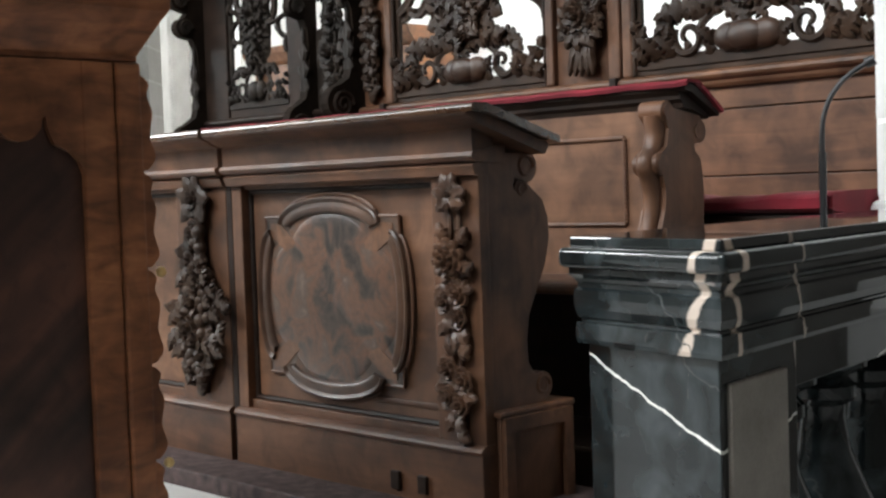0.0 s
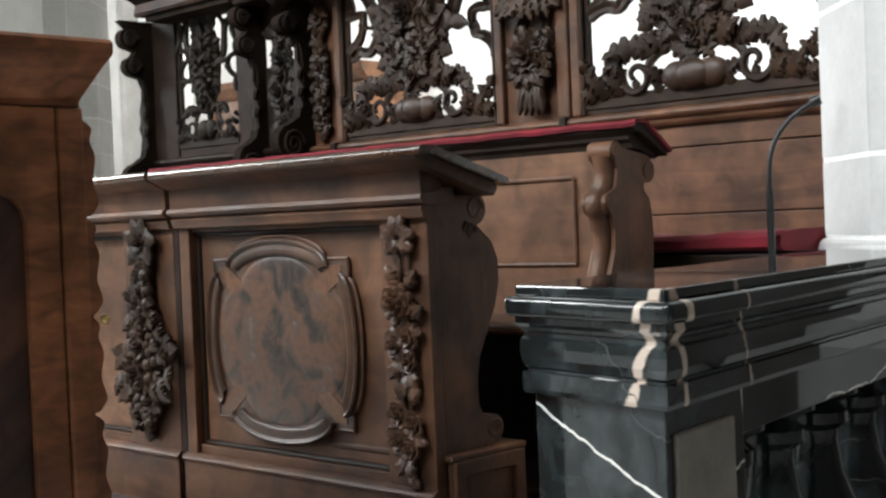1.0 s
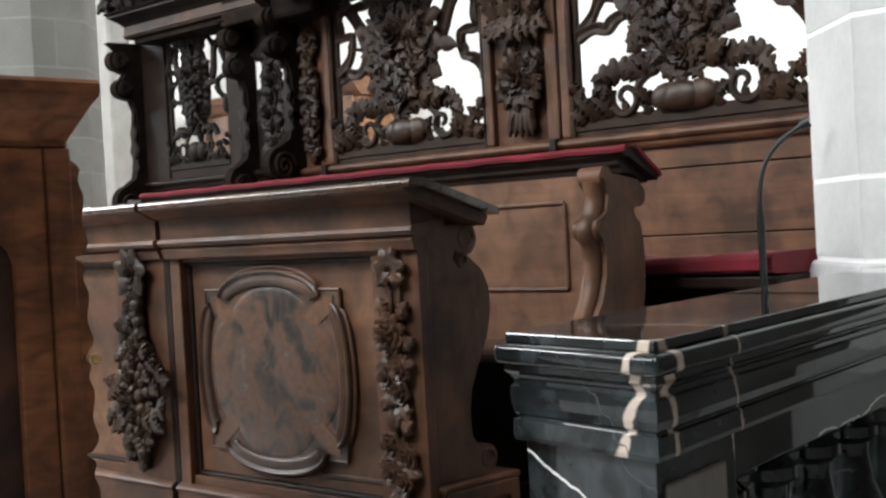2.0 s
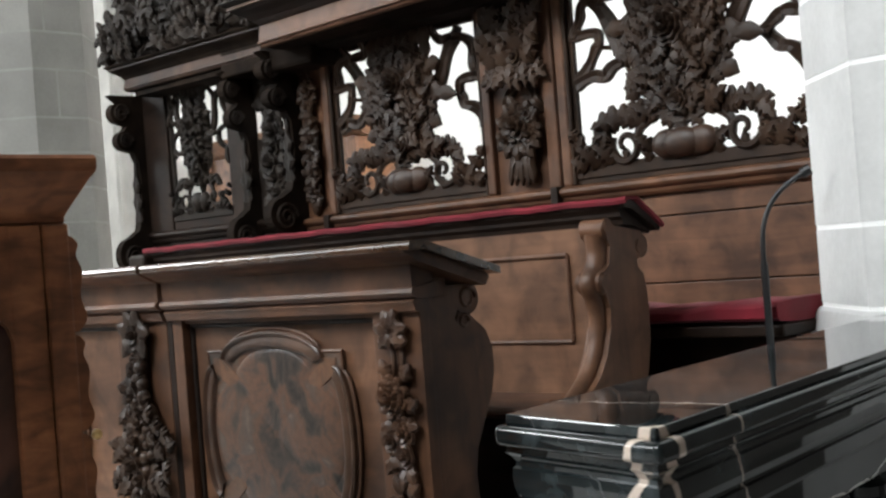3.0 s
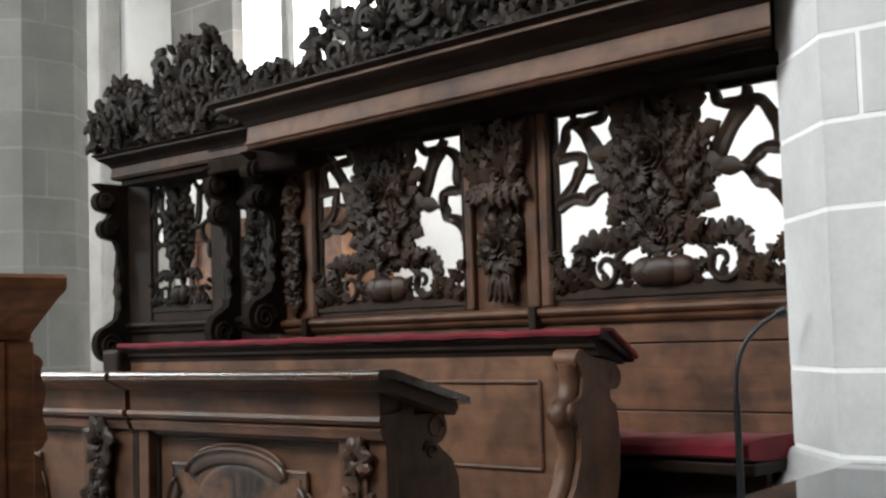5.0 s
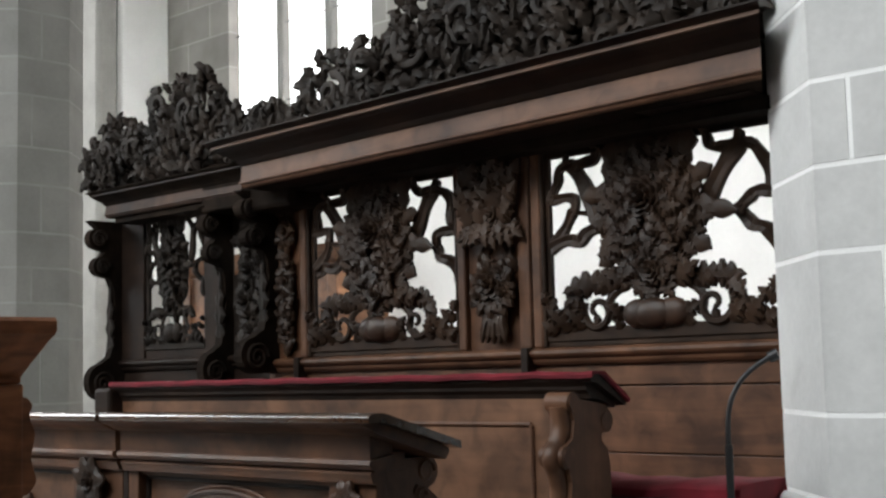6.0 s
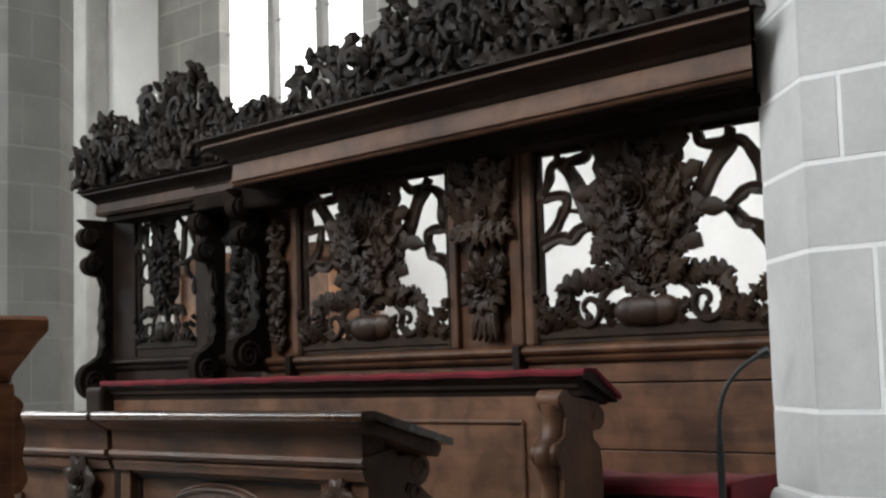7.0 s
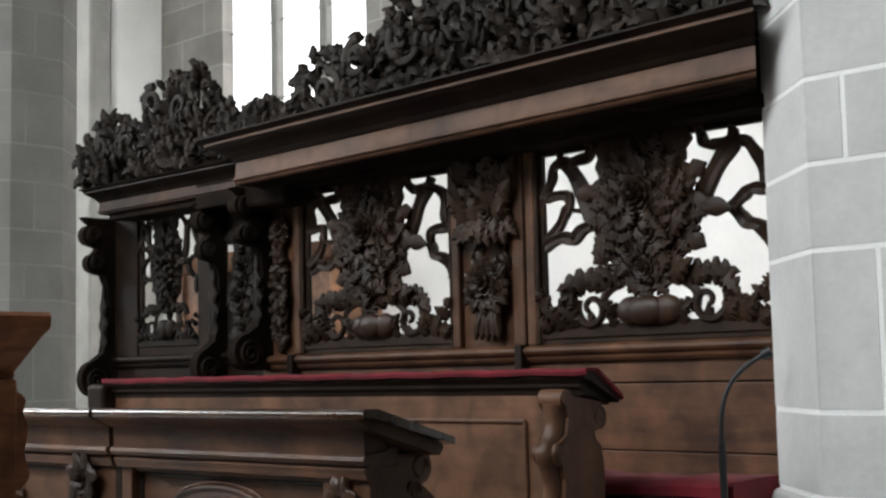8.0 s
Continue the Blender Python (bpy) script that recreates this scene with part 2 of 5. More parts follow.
def ashlar(name, a, c, joint):
    """Distant coursed stone."""
    m, n, l, b = material(name)
    tc, mp, br, s = n.new("ShaderNodeTexCoord"), n.new("ShaderNodeMapping"), n.new("ShaderNodeTexBrick"), n.new("ShaderNodeTexNoise")
    mp.inputs["Rotation"].default_value = (radians(90), 0, 0)
    l.new(tc.outputs["Object"], mp.inputs[0]), l.new(mp.outputs[0], br.inputs[0]), l.new(tc.outputs["Object"], s.inputs[0])
    s.inputs["Scale"].default_value = 3
    for k, v in (("Scale", 1.0), ("Mortar Size", 0.008), ("Brick Width", 0.75), ("Row Height", 0.36)):
        br.inputs[k].default_value = v
    br.inputs["Color1"].default_value, br.inputs["Color2"].default_value, br.inputs["Mortar"].default_value = (*a, 1), (*c, 1), (*joint, 1)
    mx = n.new("ShaderNodeMix")
    mx.data_type, mx.blend_type = "RGBA", "OVERLAY"
    mx.inputs[0].default_value = 0.35
    l.new(br.outputs[0], mx.inputs[6]), l.new(s.outputs[0], mx.inputs[7]), l.new(mx.outputs[2], b.inputs["Base Color"])
    b.inputs["Roughness"].default_value = 0.9
    return m


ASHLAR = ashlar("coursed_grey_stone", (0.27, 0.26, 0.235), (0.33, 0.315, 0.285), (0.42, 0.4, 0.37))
# grey wall stone; on pier_2 the darker tone stands for shade
GREY_SHADED_STONE = stone("grey_shaded_sandstone", (0.26, 0.255, 0.235), (0.34, 0.33, 0.305), 3.5, 0.9, 0.003, 0.06)
PLASTER = stone("white_plaster", (0.74, 0.73, 0.7), (0.82, 0.81, 0.78), 2, 0.92, 0.002)
REDSTEP = stone("red_step_stone", (0.016, 0.006, 0.006), (0.1, 0.062, 0.057), 26, 0.75, 0.002)
FLOOR = stone("pale_floor_stone", (0.28, 0.275, 0.262), (0.39, 0.38, 0.365), 4, 0.35, 0.001, 0.08)
RED = cloth("red_cloth", (0.17, 0.007, 0.016))
# joints of pier_2, darkened for the same shade
SHADED_MORTAR = stone("shaded_mortar", (0.33, 0.325, 0.3), (0.4, 0.39, 0.37), 8, 0.9)
BLACK = plain("black_rubber", (0.012, 0.012, 0.013), 0.45)
BRASS = plain("brass", (0.6, 0.42, 0.18), 0.3, 1.0)
GLOW = bpy.data.materials.new("bright_sky")
GLOW.use_nodes = True
GLOW.node_tree.nodes["Principled BSDF"].inputs["Emission Color"].default_value = (0.97, 0.98, 1, 1)
GLOW.node_tree.nodes["Principled BSDF"].inputs["Emission Strength"].default_value = 4.0
# for unseen walls, dark so they add little bounce or reflection
DIMWALL = stone("unseen_dark_wall", (0.05, 0.045, 0.04), (0.1, 0.09, 0.08), 2, 0.8, 0.002)
PALE_SLAB = stone("white_floor_stone", (0.55, 0.54, 0.52), (0.7, 0.69, 0.67), 4, 0.35, 0.001)
LEAD = plain("window_lead", (0.2, 0.2, 0.2), 0.5)


# ---- builders ----
def part(name, bm, mat, parent=None, label="", smooth=False):
    me = bpy.data.meshes.new(name)
    bmesh.ops.recalc_face_normals(bm, faces=bm.faces)
    bm.to_mesh(me)
    bm.free()
    if smooth:
        me.shade_smooth()
        me.set_sharp_from_angle(angle=radians(38))
    me.materials.append(mat)
    ob = new(name, me)
    if parent:
        ob.parent = parent
    if label:
        ob["label"] = label
    return ob


def thing(name, place, label, category, group="", kind=""):
    ob = new(name)
    ob.location = place
    ob.empty_display_size = 0.05
    return tagged(ob, label, category, group, kind)


def box(bm, x0, x1, y0, y1, z0, z1, bevel=0.004):
    r = bmesh.ops.create_cube(bm, size=1, matrix=Matrix.Translation(((x0 + x1) / 2, (y0 + y1) / 2, (z0 + z1) / 2)) @ Matrix.Diagonal((x1 - x0, y1 - y0, z1 - z0, 1)))
    if bevel:
        es = {e for v in r["verts"] for e in v.link_edges}
        bmesh.ops.bevel(bm, geom=list(es), offset=bevel, segments=2, profile=0.5, affect="EDGES")
    return bm


def cuboid(*a, bevel=0.004):
    return box(bmesh.new(), *a, bevel=bevel)


def prism(bm, pts, depth, m=Matrix.Identity(4)):
    """A flat outline in (x, y), given thickness from z = 0 to depth, then placed by m."""
    lo = [bm.verts.new(m @ Vector((x, y, 0))) for x, y in pts]
    hi = [bm.verts.new(m @ Vector((x, y, depth))) for x, y in pts]
    bm.faces.new(lo[::-1]), bm.faces.new(hi)
    k = len(pts)
    for i in range(k):
        bm.faces.new((lo[i], lo[(i + 1) % k], hi[(i + 1) % k], hi[i]))
    return bm


ALONG_X = Matrix(((0, 0, 1, 0), (1, 0, 0, 0), (0, 1, 0, 0), (0, 0, 0, 1)))   # outline (y, z) drawn out along x
FACING = Matrix(((1, 0, 0, 0), (0, 0, -1, 0), (0, 1, 0, 0), (0, 0, 0, 1)))   # outline (x, z) standing, thickness towards -y


def run(bm, profile, x0, x1):
    """A moulding: the outline (y, z) drawn out from x0 to x1."""
    return prism(bm, profile, x1 - x0, Matrix.Translation((x0, 0, 0)) @ ALONG_X)


def arc(cx, cy, r, a0, a1, n=8, ry=None):
    ry = ry or r
    return [(cx + r * math.cos(radians(a0 + (a1 - a0) * i / n)), cy + ry * math.sin(radians(a0 + (a1 - a0) * i / n))) for i in range(n + 1)]


def glide(pts, n):
    """A smooth curve through points (Catmull-Rom), n steps a span."""
    out = []
    for i in range(len(pts) - 1):
        p0, p1, p2, p3 = pts[max(i - 1, 0)], pts[i], pts[i + 1], pts[min(i + 2, len(pts) - 1)]
        for j in range(n):
            t = j / n
            out.append(0.5 * (2 * p1 + (p2 - p0) * t + (2 * p0 - 5 * p1 + 4 * p2 - p3) * t * t + (3 * p1 - p0 - 3 * p2 + p3) * t ** 3))
    return out + [pts[-1]]


def tube(bm, pts, radius, sides=8, flat=1.0, axis=Vector((0, 1, 0))):
    """A round or flattened rod along points; radius is a number or a function of 0..1."""
    pts = [Vector(p) for p in pts]
    if 3 <= len(pts) <= 12:
        pts = glide(pts, 5)
    rings, k = [], len(pts)
    for i, p in enumerate(pts):
        d = (pts[min(i + 1, k - 1)] - pts[max(i - 1, 0)]).normalized()
        u = axis - d * axis.dot(d)
        u = u.normalized() if u.length > 1e-4 else d.orthogonal().normalized()
        v = d.cross(u)
        r = radius(i / (k - 1)) if callable(radius) else radius
        rings.append([bm.verts.new(p + u * (r * flat * math.cos(a)) + v * (r * math.sin(a))) for a in (2 * math.pi * j / sides for j in range(sides))])
    for a, c in zip(rings, rings[1:]):
        for j in range(sides):
            bm.faces.new((a[j], a[(j + 1) % sides], c[(j + 1) % sides], c[j]))
    bm.faces.new(rings[0][::-1]), bm.faces.new(rings[-1])
    return bm


def lathe(bm, profile, m=Matrix.Identity(4), sides=24, lobes=0, depth=0.0):
    """Turned form: profile of (r, z); lobes gives gadroons."""
    rings = []
    for r, z in profile:
        ring = []
        for j in range(sides):
            a = 2 * math.pi * j / sides
            rr = r * (1 - depth + depth * abs(math.cos(a * lobes / 2))) if lobes else r
            ring.append(bm.verts.new(m @ Vector((rr * math.cos(a), rr * math.sin(a), z))))
        rings.append(ring)
    for a, c in zip(rings, rings[1:]):
        for j in range(sides):
            bm.faces.new((a[j], a[(j + 1) % sides], c[(j + 1) % sides], c[j]))
    bm.faces.new(rings[0][::-1]), bm.faces.new(rings[-1])
    return bm


# ---- the building ----
def wall(name, x0, x1, y0, y1, z0, z1, mat, label):
    return tagged(part(name, cuboid(x0, x1, y0, y1, z0, z1, bevel=0), mat), label, "wall", kind="structure")


# floors
tagged(part("floor", cuboid(-14, 9, -10, 7, -0.6, -0.155, bevel=0), FLOOR), "pale worn stone floor of the church", "floor", kind="structure")
tagged(part("platform_step", cuboid(-7, 0.72, -0.085, 0.48, -0.15, 0.042, bevel=0.006), REDSTEP), "dark red speckled stone step under the front stalls", "step", kind="structure")
tagged(part("landing", cuboid(-7, 0.72, -0.62, -0.087, -0.15, -0.008, bevel=0.006), PALE_SLAB), "pale worn stone landing before the stalls", "step", kind="structure")
tagged(part("stall_platform", cuboid(-4.3, 0.2, 0.5, 0.99, -0.15, 0.14, bevel=0.01), WOOD_DARK_SHADED), "dark wooden platform between the stall rows", "platform", kind="structure")
tagged(part("rear_platform", cuboid(-4.3, 0.2, 1.0, 1.9, -0.15, 0.3, bevel=0.01), WOOD_DARK_SHADED), "dark wooden platform under the rear seats", "platform", kind="structure")

# aisle wall with a tall window, and the closing walls
WX0, WX1, WZ0, WZ1 = -8.31, -6.2, 3.3, 8.2
wall("wall_aisle_low", -14, 4.3, 6.0, 6.5, -0.15, 3.1, PLASTER, "whitewashed lower wall of the aisle")
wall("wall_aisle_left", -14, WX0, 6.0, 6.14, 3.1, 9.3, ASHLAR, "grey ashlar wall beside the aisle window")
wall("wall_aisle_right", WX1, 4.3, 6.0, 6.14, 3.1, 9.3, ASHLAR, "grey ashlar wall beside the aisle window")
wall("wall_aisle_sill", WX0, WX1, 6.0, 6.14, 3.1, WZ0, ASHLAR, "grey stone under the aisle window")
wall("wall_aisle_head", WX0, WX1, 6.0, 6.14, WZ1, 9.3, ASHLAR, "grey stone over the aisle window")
wall("wall_east", 4.0, 4.3, 2.2, 6.0, -0.15, 9.3, PLASTER, "white plastered end wall of the aisle")
# unseen walls: dark to hold reflections down; the middle one blocks aisle light
wall("wall_choir_east", 8.0, 8.3, -7.3, 2.2, -0.15, 9.3, DIMWALL, "unseen choir wall, kept dark to dim bounce and reflections")
wall("aisle_light_block", 1.22, 4.3, 1.7, 2.0, -0.15, 9.3, DIMWALL, "unseen wall added to block aisle light")
wall("wall_choir_return", 4.3, 8.3, 2.2, 2.5, -0.15, 9.3, DIMWALL, "unseen dark return wall added to close the choir")
wall("wall_south", -14, 8.3, -7.3, -7.0, -0.15, 9.3, GREY_SHADED_STONE, "grey stone wall behind the choir")
wall("wall_west", -14.3, -14, -9.3, 6.5, -0.15, 9.3, PLASTER, "white plastered wall at the far end")
tagged(part("ceiling", cuboid(-14.3, 8.3, -9.3, 6.5, 9.3, 9.5, bevel=0), GREY_SHADED_STONE), "grey plastered vault over the choir", "ceiling", kind="structure")

# the tall window: mullions, saddle bars, glass
win = thing("window_1", ((WX0 + WX1) / 2, 6.1, WZ0), "tall bright church window with stone mullions", "window", kind="structure")
hw = (WX1 - WX0) / 2
for x in (-0.31, 0.405):
    part("mullion", cuboid(x - 0.05, x + 0.05, -0.06, 0.06, 0, WZ1 - WZ0, bevel=0.03), GREY_SHADED_STONE, win)
for i in range(6):
    part("saddle_bar", cuboid(-hw, hw, -0.006, 0.006, 0.55 + i * 0.78, 0.562 + i * 0.78, bevel=0), LEAD, win)
tagged(part("backdrop", cuboid(-16, 0, 9.0, 9.1, 0, 14, bevel=0), GLOW), "bright overcast sky beyond the window", "sky", kind="structure")
# pale plastered respond beside the window
tagged(part("respond", cuboid(-10.3, -9.35, 5.42, 6.0, -0.15, 9.3, bevel=0.03), PLASTER), "white plastered half pillar on the aisle wall", "pillar", kind="structure")
tagged(part("respond_shaft", cuboid(-10.3, -9.42, 5.17, 5.42, -0.15, 9.3, bevel=0.05), GREY_SHADED_STONE), "grey stone shaft on the white half pillar", "pillar", kind="structure")


# ---- carving ----
def leaf(bm, base, angle, length, width, lobes=4, bend=0.0, rise=0.02, tilt=0.0, thick=0.008, rows=9, rng=random):
    """An acanthus leaf standing in the x-z plane, bulging towards -y: toothed edge, raised rib, curled tip."""
    base = Vector(base)
    a, front, back = angle, [], []
    p = Vector((base.x, base.z))
    step = length / (rows - 1)
    for i in range(rows):
        t = i / (rows - 1)
        d = Vector((math.cos(a), math.sin(a)))
        nrm = Vector((-d.y, d.x))
        saw = (t * lobes * 2) % 2 if (t * lobes * 2) % 2 < 1 else 2 - (t * lobes * 2) % 2
        tooth = 0.56 + 0.8 * saw if lobes > 3 else 0.66 + 0.6 * saw
        w = 0.5 * width * max(0.06, math.sin(math.pi * min(1, 0.12 + (0.88 if lobes > 3 else 0.83) * t) ** 0.8)) * tooth
        h = rise * math.sin(math.pi * min(1, t * 0.9 + 0.08)) + tilt * t * length
        row = []
        for k, hk in ((-1, 0.15), (-0.5, 0.75), (0, 0.55 if i % 2 else 0.7), (0.5, 0.75), (1, 0.15)):
            q = p + nrm * (w * k)
            row.append(bm.verts.new((q.x, base.y - thick - h * hk - tilt * t * length * (1 - hk), q.y)))
        front.append(row)
        back.append([bm.verts.new((v.co.x, v.co.y + thick, v.co.z)) for v in (row[0], row[4])])
        p = p + d * step
        a += bend * step / length
    for r0, r1, b0, b1 in zip(front, front[1:], back, back[1:]):
        for j in range(4):
            bm.faces.new((r0[j], r0[j + 1], r1[j + 1], r1[j]))
        bm.faces.new((b0[0], r0[0], r1[0], b1[0])), bm.faces.new((r0[4], b0[1], b1[1], r1[4])), bm.faces.new((b0[1], b0[0], b1[0], b1[1]))
    bm.faces.new((front[0][0], back[0][0], back[0][1], *front[0][:0:-1]))
    bm.faces.new((*front[-1], back[-1][1], back[-1][0]))
    return bm


def rosette(bm, centre, r, petals=6, layers=2, rng=random):
    """A carved rose: stepped rings of rounded, cupped petals round a button, solid at the back."""
    c, n, rings = Vector(centre), petals * 5, []
    phase = [rng.random() * 6 for _ in range(layers + 1)]
    rows = [(1.0, 0.0, 0)]
    for k in range(layers):
        f = 1 - k * 0.72 / layers
        rows += [(f, 0.1 + 0.16 * k, k), (f * 0.93, 0.2 + 0.16 * k, k), (f * 0.8, 0.17 + 0.16 * k, k), (f - 0.68 / layers, 0.05 + 0.16 * k, k)]
    rows += [(0.27, 0.12 + 0.16 * layers, layers), (0.2, 0.2 + 0.16 * layers, layers), (0.1, 0.22 + 0.16 * layers, layers)]
    for f, lift, k in rows:
        ring = []
        for j in range(n):
            a = 2 * math.pi * j / n
            lobe = abs(math.cos(0.5 * petals * a + phase[k]))
            rr = r * f * (0.78 + 0.26 * lobe ** 0.7 if k < layers else 1.0)
            ring.append(bm.verts.new((c.x + rr * math.cos(a), c.y - r * lift * (0.75 + 0.45 * lobe), c.z + rr * math.sin(a))))
        rings.append(ring)
    for p, q in zip(rings, rings[1:]):
        for j in range(n):
            bm.faces.new((p[j], p[(j + 1) % n], q[(j + 1) % n], q[j]))
    bm.faces.new(rings[0][::-1]), bm.faces.new(rings[-1])
    return bm


def volute(cx, y, cz, r, turns, start, sign=1, n=26, lift=0.0):
    return [(cx + r * (1 - 0.86 * i / n) * math.cos(start + sign * 2 * math.pi * turns * i / n), y - lift * i / n, cz + r * (1 - 0.86 * i / n) * math.sin(start + sign * 2 * math.pi * turns * i / n)) for i in range(n + 1)]


def blob(bm, pts, y, thick):
    """A solid ground behind heaped carving: outline of (x, z)."""
    return prism(bm, pts, thick, Matrix.Translation((0, y, 0)) @ FACING)


def strap(bm, line, width, rng):
    """A flat carved ribbon in the x-z plane: slightly hollow, bent in depth at its folds, with square edges."""
    rows, ph = [], rng.random() * 6
    for i, (x, z) in enumerate(line):
        a, c = line[max(0, i - 1)], line[min(len(line) - 1, i + 1)]
        d = Vector((c[0] - a[0], c[1] - a[1])).normalized()
        half, y = 0.5 * width * (1 + 0.12 * math.sin(1.3 * i + ph)), -0.012 - 0.012 * math.sin(0.7 * i + ph)
        rows.append([bm.verts.new((x - d.y * half * k, y + dy, z + d.x * half * k)) for k, dy in ((-1, -0.003), (-0.8, -0.005), (0, 0.001), (0.8, -0.005), (1, -0.003), (1, 0.016), (-1, 0.016))])
    for p, q in zip(rows, rows[1:]):
        for j in range(7):
            bm.faces.new((p[j], p[(j + 1) % 7], q[(j + 1) % 7], q[j]))
    bm.faces.new(rows[0][::-1]), bm.faces.new(rows[-1])
    return bm


def openwork(name, x0, x1, z0, z1, y, mat, bowl, seed, label):
    """An openwork panel: a bowl of fruit below, a hanging spray above, ribbons to the corners, acanthus scrolls at the foot."""
    rng = random.Random(seed)
    w, h = x1 - x0, z1 - z0
    top = thing(name, (x0 + w / 2, y, z0), label, "carved panel", "openwork panels of the stall back")
    ux, uz = (lambda u: (u - 0.5) * w), (lambda v: v * h)
    s = math.sqrt(w * h) / 0.72
    # foot strip with small leaves along it
    bm = cuboid(-w / 2, w / 2, -0.018, 0.006, 0, 0.07 * h, bevel=0.003)
    for i in range(10):
        u = 0.04 + i * 0.102
        leaf(bm, (ux(u), -0.01, uz(0.045)), math.pi / 2 + rng.uniform(-0.6, 0.6), 0.055 * s, 0.04 * s, 2, rng.uniform(-1, 1), 0.008, 0.2, 0.007, 5, rng)
    part("foot_rail", bm, mat, top)
    for sg in (-1, 1):
        part("side_strip", cuboid(sg * w / 2 - 0.017, sg * w / 2 + 0.017, -0.006, 0.014, 0, h, bevel=0.003), mat, top)
    # bowl with gadroons
    bm = bmesh.new()
    for k, (cx, r) in enumerate(((0.43, 0.07), (0.5, 0.085), (0.575, 0.07))):
        bmesh.ops.create_uvsphere(bm, u_segments=14, v_segments=10, radius=1, matrix=Matrix.Translation((ux(cx), -0.02 - 0.012 * (k == 1), uz(0.125))) @ Matrix.Diagonal((r * w, 0.03, 0.075 * h, 1)))
    box(bm, ux(0.4), ux(0.59), -0.03, 0.0, uz(0.05), uz(0.08), bevel=0.006)
    part("bowl", bm, bowl, top, smooth=True)
    # spray: a ground with an uneven edge, broad leaves round it, flatter leaves over it, roses on top
    kx, kz = w / 0.91, h / 0.65
    slim = 0.7 if w < 0.6 else 1.0
    at = lambda a, b: (a * kx, b * kz)
    edge = []
    for i in range(48):
        a = 2 * math.pi * i / 48
        c, sn = math.cos(a), math.sin(a)
        r = 1 + 0.05 * math.sin(6 * a + seed) + 0.05 * math.sin(13 * a + 2 * seed)
        edge.append(at((0.178 - 0.07 * max(0, -sn) ** 2) * c * r, 0.39 + (0.215 if sn > 0 else 0.245) * sn * r))
    part("spray_ground", blob(bmesh.new(), edge, 0.006, 0.024), mat, top)
    for i in range(30):
        a = 2 * math.pi * (i + rng.uniform(-0.2, 0.2)) / 30
        c, sn = math.cos(a), math.sin(a)
        x, z = at((0.145 - 0.07 * max(0, -sn) ** 2) * c, 0.39 + (0.18 if sn > 0 else 0.2) * sn)
        part("leaf", leaf(bmesh.new(), (x, -0.014, z), a + rng.uniform(-0.4, 0.4) - 0.5 * max(0, -sn) * c, 0.075 * s * slim * rng.uniform(0.8, 1.25), 0.07 * s * slim, 5, rng.uniform(-0.7, 0.7), 0.014, 0.08, 0.012, 21, rng), mat, top, smooth=True)
    for i in range(76):
        a, f = 2.39996 * i, math.sqrt((i + 0.5) / 76)
        x, z = at((0.135 - 0.06 * max(0, -math.sin(a)) ** 2) * f * math.cos(a), 0.41 + (0.16 if math.sin(a) > 0 else 0.21) * f * math.sin(a))
        part("leaf", leaf(bmesh.new(), (x, -0.03 - 0.022 * (1 - f), z), a + rng.uniform(-1.0, 1.0), 0.07 * s * slim * rng.uniform(0.75, 1.2), 0.05 * s * slim, rng.choice((4, 5)), rng.uniform(-1.2, 1.2), 0.012, rng.uniform(0.0, 0.2), 0.01, 17, rng), mat, top, smooth=True)
    for cx, cz, r in ((-0.005, 0.46, 0.068), (0.008, 0.215, 0.036), (-0.105, 0.36, 0.036), (0.1, 0.35, 0.036), (-0.085, 0.54, 0.034), (0.095, 0.535, 0.036), (0.03, 0.335, 0.042), (-0.05, 0.28, 0.03)):
        x, z = at(cx, cz)
        part("flower", rosette(bmesh.new(), (x, -0.055 + abs(cx) * 0.12, z), r * s * slim, 8 if r > 0.06 else 6, 3 if r > 0.06 else 2, rng), mat, top, smooth=True)
    # long leaves reaching out of the spray to the ribbons
    for cx, cz, a, ln in ((-0.14, 0.485, 3.0, 0.13), (0.15, 0.41, -0.1, 0.17), (0.13, 0.32, -0.35, 0.1), (-0.12, 0.3, 3.6, 0.1), (-0.13, 0.39, 3.1, 0.11), (0.14, 0.5, 0.3, 0.1)):
        x, z = at(cx, cz)
        part("leaf", leaf(bmesh.new(), (x, -0.012, z), a, ln * s * slim, 0.075 * s * slim, 2, rng.uniform(-0.3, 0.3), 0.016, 0.05, 0.012, 11, rng), mat, top, smooth=True)
